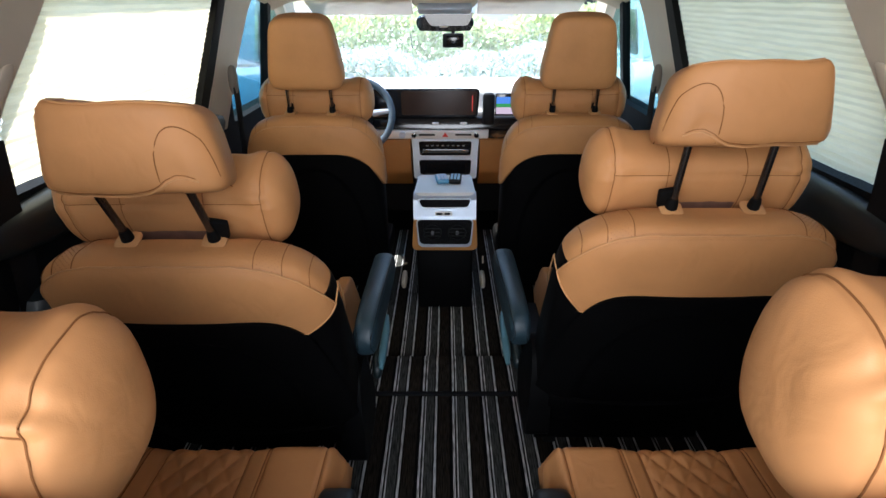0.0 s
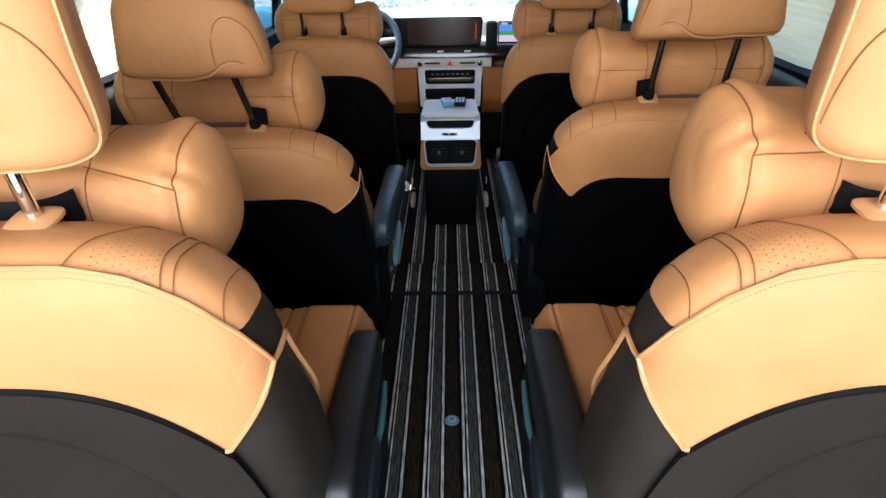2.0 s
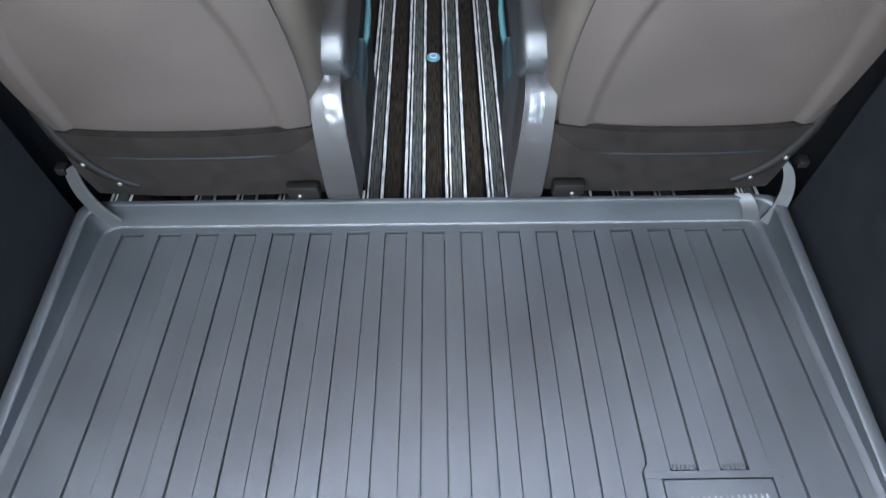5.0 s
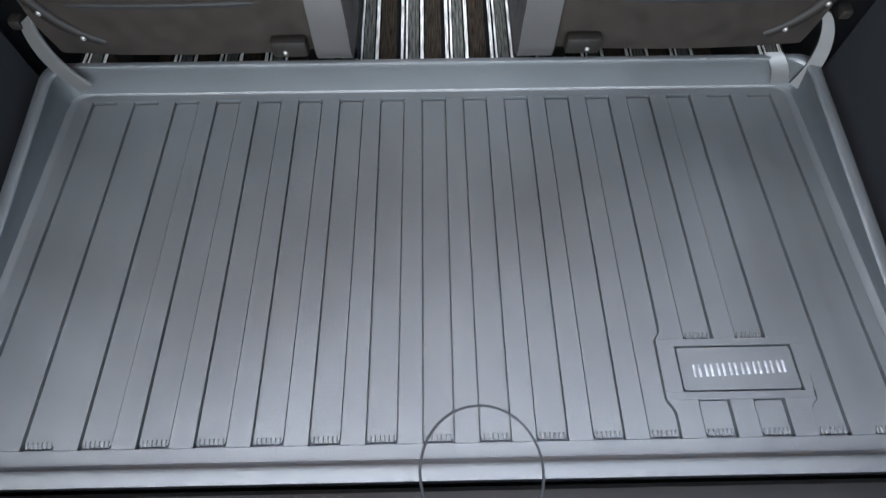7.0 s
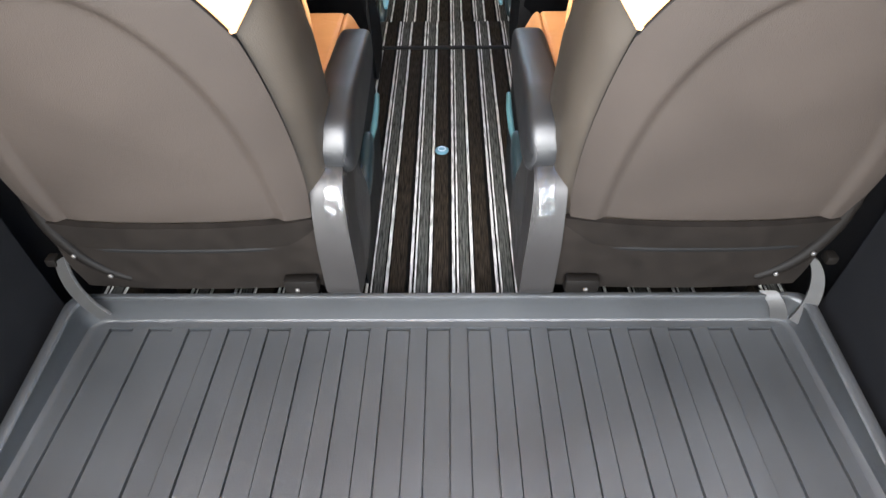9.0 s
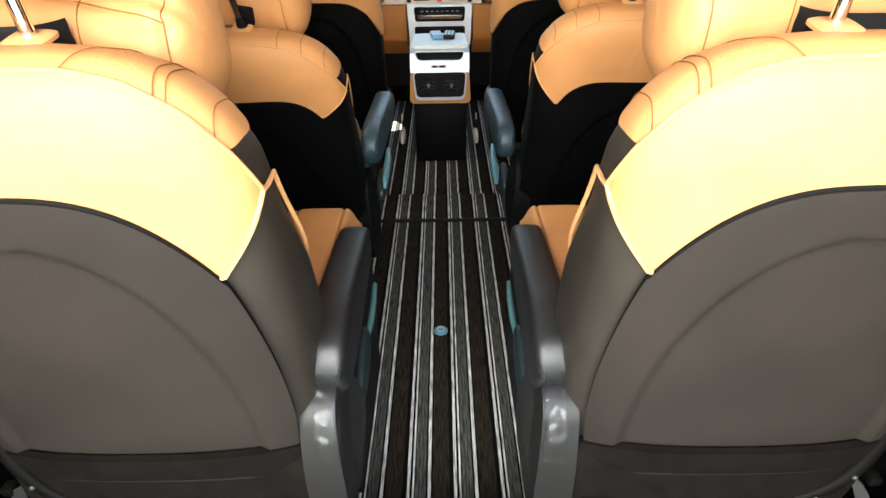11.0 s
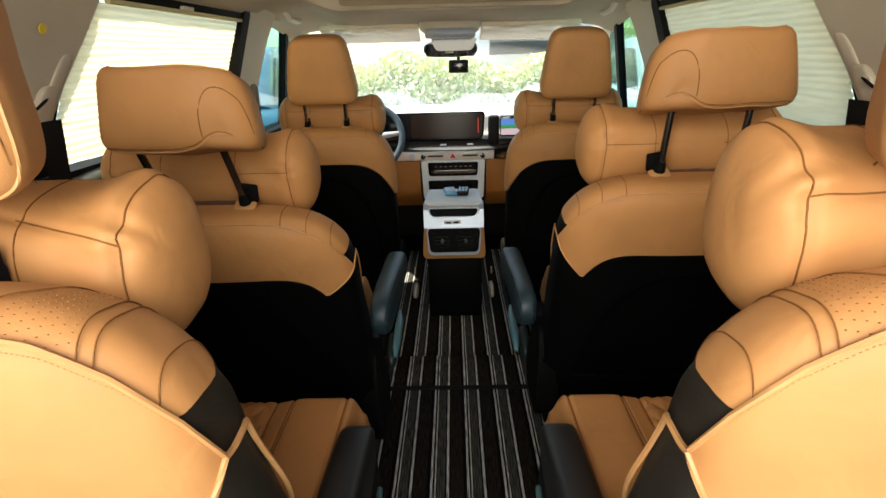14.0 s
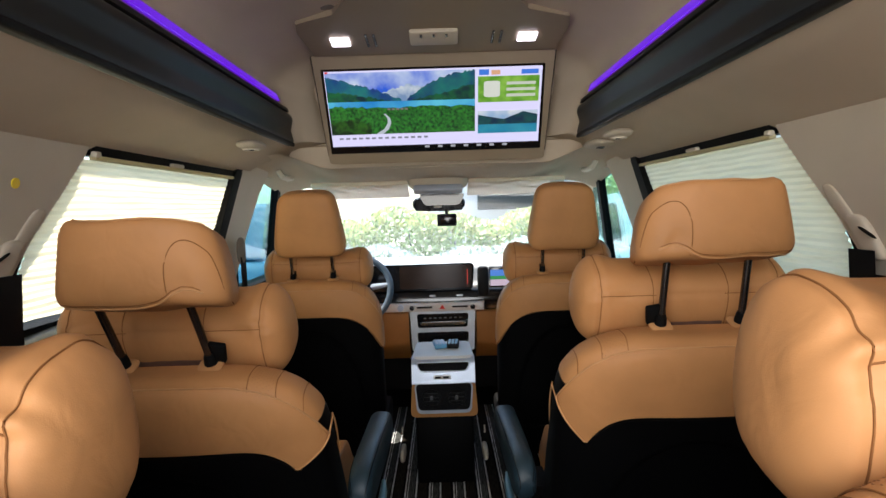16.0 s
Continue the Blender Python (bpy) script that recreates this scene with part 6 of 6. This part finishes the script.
# ---- dashboard ----
def dashboard():
    t = thing("dashboard", (0, 2.80, 0), "dashboard with ivory band, tan knee panels and wide black display", "dashboard")
    bm = bmesh.new()
    sec = round_poly([(-0.02, 0.52), (-0.02, 0.56), (0.06, 0.585), (0.08, 0.69), (0.30, 0.715), (0.48, 0.69), (0.48, 0.40), (0.10, 0.40)], 0.03, 4)
    prism(bm, sec, "x", -0.71, 0.71)
    part("top_pad", bm, IVORY, t, "pale padded top")
    bm = bmesh.new()
    prism(bm, round_poly([(-0.045, 0.522), (-0.030, 0.574), (0.075, 0.590), (0.075, 0.522)], 0.008, 3), "x", -0.70, 0.70)
    part("shelf", bm, GLOSS_BLACK, t, "dark glossy shelf")
    bm = bmesh.new()
    prism(bm, round_poly([(-0.035, 0.476), (-0.045, 0.520), (0.05, 0.520), (0.05, 0.476)], 0.006, 3), "x", -0.70, 0.20)
    part("band", bm, IVORY, t, "ivory switch band")
    bm = bmesh.new()
    prism(bm, round_poly([(-0.030, 0.476), (-0.040, 0.520), (0.05, 0.520), (0.05, 0.476)], 0.006, 3), "x", 0.203, 0.70)
    part("band", bm, GLOSS_BLACK, t, "black band")
    for s in (-1, 1):
        bm = bmesh.new()
        prism(bm, round_poly([(-0.01, 0.474), (0.02, 0.30), (0.14, 0.20), (0.14, 0.474)], 0.02, 3), "x", s * 0.165, s * 0.70)
        part("knee_panel", bm, TAN_PLAIN, t, "tan knee panel")
        bm = bmesh.new()
        box(bm, (s * 0.085, -0.046, 0.498), (0.075, 0.006, 0.008), 0.002)
        part("vent", bm, PLASTIC, t)
        bm = bmesh.new()
        tube(bm, [(s * 0.145, -0.040, 0.498), (s * 0.145, -0.060, 0.498)], 0.012, 14)
        knob = part("knob", bm, CHROME, t, "chrome knob")
        bm = bmesh.new()
        tube(bm, [(s * 0.145, -0.0595, 0.498), (s * 0.145, -0.0625, 0.498)], 0.0085, 14)
        part("knob_face", bm, GLOSS_BLACK, knob, "black knob face")
    bm = bmesh.new()
    prism(bm, [(-0.014, 0.488), (0.014, 0.488), (0.0, 0.510)], "y", -0.047, -0.040)
    part("hazard_button", bm, RED, t, "red triangle button")
    bm = bmesh.new()
    tube(bm, [(-0.20, -0.038, 0.498), (-0.20, -0.058, 0.498)], 0.015, 18)
    part("start_button", bm, SILVER, t)
    # display
    bm = bmesh.new()
    tmp = round_poly([(-0.66, 0.578), (0.150, 0.578), (0.158, 0.705), (-0.66, 0.705)], 0.02, 5)
    prism(bm, tmp, "y", -0.035, -0.012)
    bevel_all(bm, 0.004, 2)
    dsp = part("display", bm, GLOSS_BLACK, t, "wide black display")
    bm = bmesh.new()
    prism(bm, round_poly([(-0.20, 0.588), (0.142, 0.588), (0.148, 0.696), (-0.20, 0.696)], 0.012, 4), "y", -0.0365, -0.034)
    part("panel", bm, material("brown_display_glass", (0.035, 0.018, 0.012), 0.15, var=0.2, bump=0), dsp)
    bm = bmesh.new()
    box(bm, (0.125, -0.0368, 0.64), (0.004, 0.002, 0.07))
    part("lit_bar", bm, glow("red_bar", (0.8, 0.05, 0.03), 0.8), dsp)
    for x in (-0.045, 0.085):
        bm = bmesh.new()
        box(bm, (x, -0.050, 0.553), (0.030, 0.012, 0.008), 0.002)
        part("card", bm, WHITE_BAR, t, "small white tag")
    # centre stack
    bm = bmesh.new()
    prism(bm, round_poly([(-0.158, 0.474), (0.158, 0.474), (0.150, 0.28), (-0.150, 0.28)], 0.01, 3), "y", -0.02, 0.12)
    bevel_all(bm, 0.006, 2)
    st = part("centre_panel", bm, LIT_SILVER, t, "silver centre panel")
    for z0, z1 in ((0.395, 0.462), (0.30, 0.372)):
        bm = bmesh.new()
        prism(bm, round_poly([(-0.125, z1), (0.125, z1), (0.120, z0), (-0.120, z0)], 0.012, 4), "y", -0.025, -0.016)
        part("panel", bm, GLOSS_BLACK, st, "glossy black panel")
    bm = bmesh.new()
    prism(bm, round_poly([(-0.112, 0.422), (0.112, 0.422), (0.108, 0.408), (-0.108, 0.408)], 0.004, 3), "y", -0.033, -0.024)
    part("switch_bar", bm, CHROME, st, "chrome switch bar")
    for k in range(8):
        bm = bmesh.new()
        box(bm, (-0.085 + 0.0245 * k, -0.0265, 0.442), (0.012, 0.003, 0.005))
        part("mark", bm, WEB, st)


dashboard()


def wheel():
    t = thing("steering_wheel", (-0.388, 2.62, 0.612), "grey and black steering wheel with metal spokes", "steering wheel")
    tilt = Matrix.Rotation(radians(-24), 4, "X")

    def q(x, z, y=0.0):
        return tilt @ Vector((x, y, z))
    bm = bmesh.new()
    tube(bm, [q(0.156 * math.cos(a), 0.156 * math.sin(a)) for a in [2 * math.pi * k / 48 for k in range(48)]], 0.0150, 12, closed=True)
    # the rim's blue-grey colour includes the sky's reflection
    part("rim", bm, material("sky_tinted_wheel_leather", (0.065, 0.09, 0.12), 0.3, var=0.1, grain=500, bump=0.2, kind="leather"), t)
    bm = bmesh.new()
    tmp = bmesh.new()
    blob(tmp, (0, 0, 0), (0.075, 0.022, 0.06), 3, 3, None, 28, 12)
    for v in tmp.verts:
        v.co = tilt @ v.co
    me = bpy.data.meshes.new("tmp")
    tmp.to_mesh(me)
    tmp.free()
    bm.from_mesh(me)
    bpy.data.meshes.remove(me)
    part("hub", bm, PLASTIC, t)
    for ang in (8, 172, 270):
        bm = bmesh.new()
        a = radians(ang)
        tube(bm, [q(0.06 * math.cos(a), 0.06 * math.sin(a)), q(0.153 * math.cos(a), 0.153 * math.sin(a))], [0.016, 0.009], 8)
        part("spoke", bm, SILVER, t, "silver spoke")
    bm = bmesh.new()
    tube(bm, [q(0, 0, 0.01), Vector((0, 0.16, -0.07))], 0.035, 14)
    part("column", bm, PLASTIC, t)


wheel()

t = thing("phone_mount", (0.275, 2.765, 0.548), "phone upright in a black dashboard holder, its screen lit", "phone")
bm = bmesh.new()
box(bm, (-0.075, 0, 0.066), (0.055, 0.04, 0.145), 0.015)
part("holder", bm, PLASTIC, t)
bm = bmesh.new()
box(bm, (0.03, 0.01, 0.085), (0.15, 0.010, 0.10), 0.004)
ph = part("phone", bm, GLOSS_BLACK, t)
for z, h, m in ((0.105, 0.03, glow("phone_blue", (0.10, 0.30, 0.9), 0.9)), (0.082, 0.016, glow("phone_green", (0.05, 0.4, 0.12), 0.8)), (0.058, 0.03, glow("phone_pale", (0.75, 0.6, 0.75), 0.9))):
    bm = bmesh.new()
    box(bm, (0.03, 0.004, z), (0.140, 0.0016, h))
    part("lit_area", bm, m, ph)

# mirror, its console and the camera box below it
t = thing("rear_view_mirror", (0.0, 2.60, 0.992), "black rear view mirror on the windscreen", "mirror")
t.rotation_euler = (radians(16), 0, 0)
bm = bmesh.new()
blob(bm, (0, 0, 0), (0.118, 0.018, 0.035), 4, 3, None, 36, 12)
part("shell", bm, GLOSS_BLACK, t)
bm = bmesh.new()
prism(bm, round_poly([(-0.108, -0.028), (0.108, -0.028), (0.108, 0.028), (-0.108, 0.028)], 0.015, 4), "y", -0.019, -0.016)
part("glass", bm, MIRROR, t)
bm = bmesh.new()
box(bm, (-0.005, -0.024, 0.0), (0.034, 0.006, 0.026), 0.004)
part("card", bm, IVORY, t, "small pale device")
bm = bmesh.new()
tube(bm, [(0, 0.01, 0.02), (0, 0.02, 0.13)], 0.012, 10)
part("stem", bm, PLASTIC, t)
t = thing("dash_camera", (0.035, 2.72, 0.915), "small black dash camera with a little screen", "dash camera")
bm = bmesh.new()
box(bm, (0, 0, 0), (0.090, 0.03, 0.058), 0.006)
part("body", bm, PLASTIC, t)
bm = bmesh.new()
box(bm, (0.005, -0.016, 0.0), (0.066, 0.003, 0.040), 0.001)
part("screen", bm, GLOSS_BLACK, t)
bm = bmesh.new()
tube(bm, [(0, 0.01, 0.02), (0, -0.02, 0.13)], 0.008, 8)
part("stem", bm, PLASTIC, t)
VISOR = material("cream_visor", (0.82, 0.75, 0.60), 0.7, var=0.06, scale=12, grain=600, bump=0.2)
t = thing("overhead_console", (0.0, 2.44, 1.108), "pale overhead console with reading lamps", "overhead console")
bm = bmesh.new()
blob(bm, (0, 0, -0.020), (0.125, 0.09, 0.050), 4, 3, None, 36, 12)
part("body", bm, BEIGE, t)
bm = bmesh.new()
box(bm, (0, -0.083, -0.060), (0.20, 0.04, 0.030), 0.010, Matrix.Rotation(radians(-30), 4, "X"))
part("lens", bm, SILVER, t, "silver lamp lens")
bm = bmesh.new()
prism(bm, round_poly([(-0.085, -0.075), (0.115, -0.075), (0.09, -0.125), (-0.06, -0.125)], 0.015, 3), "y", 0.06, 0.13)
part("mount", bm, GLOSS_BLACK, t, "dark glossy mirror mount")
for s in (-1, 1):
    t = thing("sun_visor", (s * 0.325, 2.48, 1.056), "beige sun visor still wrapped in crinkled plastic film", "sun visor", "sun visors")
    bm = bmesh.new()
    box(bm, (0, 0, 0), (0.40, 0.17, 0.020), 0.008, Matrix.Rotation(radians(-18), 4, "X"))
    part("board", bm, VISOR, t)
    bm = bmesh.new()
    rows = []
    for j in range(12):
        row = []
        for i in range(26):
            x, y = -0.205 + 0.41 * i / 25, -0.092 + 0.18 * j / 11
            row.append((x, y * 0.951 - 0.005, -0.0145 + 0.004 * noise.noise(Vector((x * 40, y * 40, s))) - 0.309 * y))
        rows.append(row)
    grid_faces(bm, rows)
    part("film", bm, FILM, t, "crinkled clear film")


# ---- outside ----
bm = bmesh.new()
box(bm, (0, 0, -0.55), (300, 300, 0.1))
solid("ground", bm, ASPHALT, "pale sunlit concrete yard", "ground", kind="structure")


def hedge(x0, x1, y, z1, depth, seed, n, leaf, tip, label):
    rng = random.Random(seed)
    t = thing("hedge", ((x0 + x1) / 2, y, -0.5), label, "hedge")
    for m, nm, k in ((leaf, "foliage", n), (tip, "young_foliage", n // 2)):
        verts, faces = [], []
        for i in range(k):
            x = rng.uniform(x0, x1) - (x0 + x1) / 2
            top = z1 + 0.5 + 0.10 * math.sin(x * 2.1 + seed) + 0.06 * math.sin(x * 5.3)
            z = rng.uniform(0.05, top) if nm == "foliage" else top - abs(rng.gauss(0, 0.16))
            yy = rng.gauss(0, depth * 0.4)
            s = rng.uniform(0.035, 0.075)
            a = Vector((rng.gauss(0, 0.7), rng.gauss(0, 0.7), rng.gauss(0, 1.0))).normalized() * s
            b = a.orthogonal().normalized() * s * 0.5
            p = Vector((x, yy, z))
            c = len(verts)
            verts += [p - a, p + b, p + a, p - b]
            faces.append((c, c + 1, c + 2, c + 3))
        me = bpy.data.meshes.new(nm)
        me.from_pydata([tuple(v) for v in verts], [], faces)
        me.materials.append(m)
        ob = new(nm, me)
        ob.parent = t
        tagged(ob, kind="stuff")
    bm = bmesh.new()
    for k in range(int((x1 - x0) / 0.8)):
        xx = x0 + 0.4 + 0.8 * k - (x0 + x1) / 2
        tube(bm, [(xx, 0, 0), (xx + 0.05, 0.03, z1 * 0.6), (xx - 0.03, 0, z1 + 0.35)], [0.03, 0.02, 0.008], 6)
    part("stems", bm, SLATE, t)


hedge(-9, 9, 10.6, 0.86, 0.8, 3, 26000, LEAF, LEAF_TOP, "green hedge with yellow young leaves on top")
hedge(-9, 9, 9.6, 0.30, 0.7, 5, 14000, LEAF_BLUE, LEAF_GLINT, "low blue-green shrubs with white sunlit highlights before the hedge")
bm = bmesh.new()
box(bm, (0, 9.0, -0.43), (24, 0.18, 0.14), 0.02)
solid("kerb", bm, PLASTER, "pale concrete kerb along the hedge", "kerb", kind="structure")


def house():
    t = thing("white_building", (0, 24, -0.5), "white rendered building with a slate roof beyond the hedge", "building")
    bm = bmesh.new()
    box(bm, (9, 2, 2.2), (19, 4, 4.4))
    part("wall", bm, PLASTER, t)
    bm = bmesh.new()
    prism(bm, [(-0.6, 4.3), (4.6, 4.3), (2, 5.6)], "x", -1.0, 19.0)
    part("roof", bm, SLATE, t)
    bm = bmesh.new()
    box(bm, (3.8, -1.2, 1.75), (4.8, 0.5, 0.8), 0.04)
    part("fascia", bm, DARK_TEAL, t)


house()


def car(at, rz, paint, label):
    t = thing("parked_car", at, label, "car", "parked cars")
    t.rotation_euler = (0, 0, radians(rz))
    bm = bmesh.new()
    prism(bm, round_poly([(-2.2, 0.25), (2.2, 0.25), (2.25, 0.75), (1.5, 0.95), (0.75, 1.0), (0.1, 1.0), (-2.1, 1.0), (-2.3, 0.7)], 0.12, 4), "x", -0.88, 0.88)
    bevel_all(bm, 0.06, 3, 40)
    part("body", bm, paint, t)
    bm = bmesh.new()
    prism(bm, round_poly([(-2.0, 1.0), (0.8, 1.0), (0.1, 1.55), (-1.6, 1.58)], 0.1, 4), "x", -0.76, 0.76)
    bevel_all(bm, 0.05, 3, 40)
    part("cabin", bm, paint, t)
    for s in (-1, 1):
        for y0, y1, y2, y3 in ((-1.75, -0.65, -0.75, -1.45), (-0.55, 0.55, 0.02, -0.6)):
            bm = bmesh.new()
            prism(bm, round_poly([(y0, 1.04), (y1, 1.04), (y2, 1.47), (y3, 1.47)], 0.05, 3), "x", s * 0.755, s * 0.775)
            part("window", bm, GLOSS_BLACK, t)
        for y in (-1.4, 1.4):
            bm = bmesh.new()
            tube(bm, [(s * 0.72, y, 0.33), (s * 0.90, y, 0.33)], 0.33, 28)
            w = part("wheel", bm, TYRE, t)
            bm = bmesh.new()
            tube(bm, [(s * 0.89, y, 0.33), (s * 0.915, y, 0.33)], 0.20, 20)
            part("rim", bm, SILVER, w)
        bm = bmesh.new()
        box(bm, (s * 0.6, 2.20, 0.72), (0.35, 0.12, 0.12), 0.04)
        part("headlight", bm, IVORY, t)
    bm = bmesh.new()
    prism(bm, [(0.86, 1.03), (0.16, 1.53), (0.13, 1.50), (0.80, 1.03)], "x", -0.68, 0.68)
    part("windscreen", bm, GLOSS_BLACK, t)


car((-2.75, 7.6, -0.5), 6, CAR_BLUE, "blue hatchback parked beside the van")
car((2.85, 8.0, -0.5), -4, CAR_WHITE, "white hatchback parked beside the van")
hedge(3.2, 9, 12.0, 1.5, 1.0, 8, 9000, LEAF, LEAF_TOP, "tall green hedge with yellow young leaves on top")
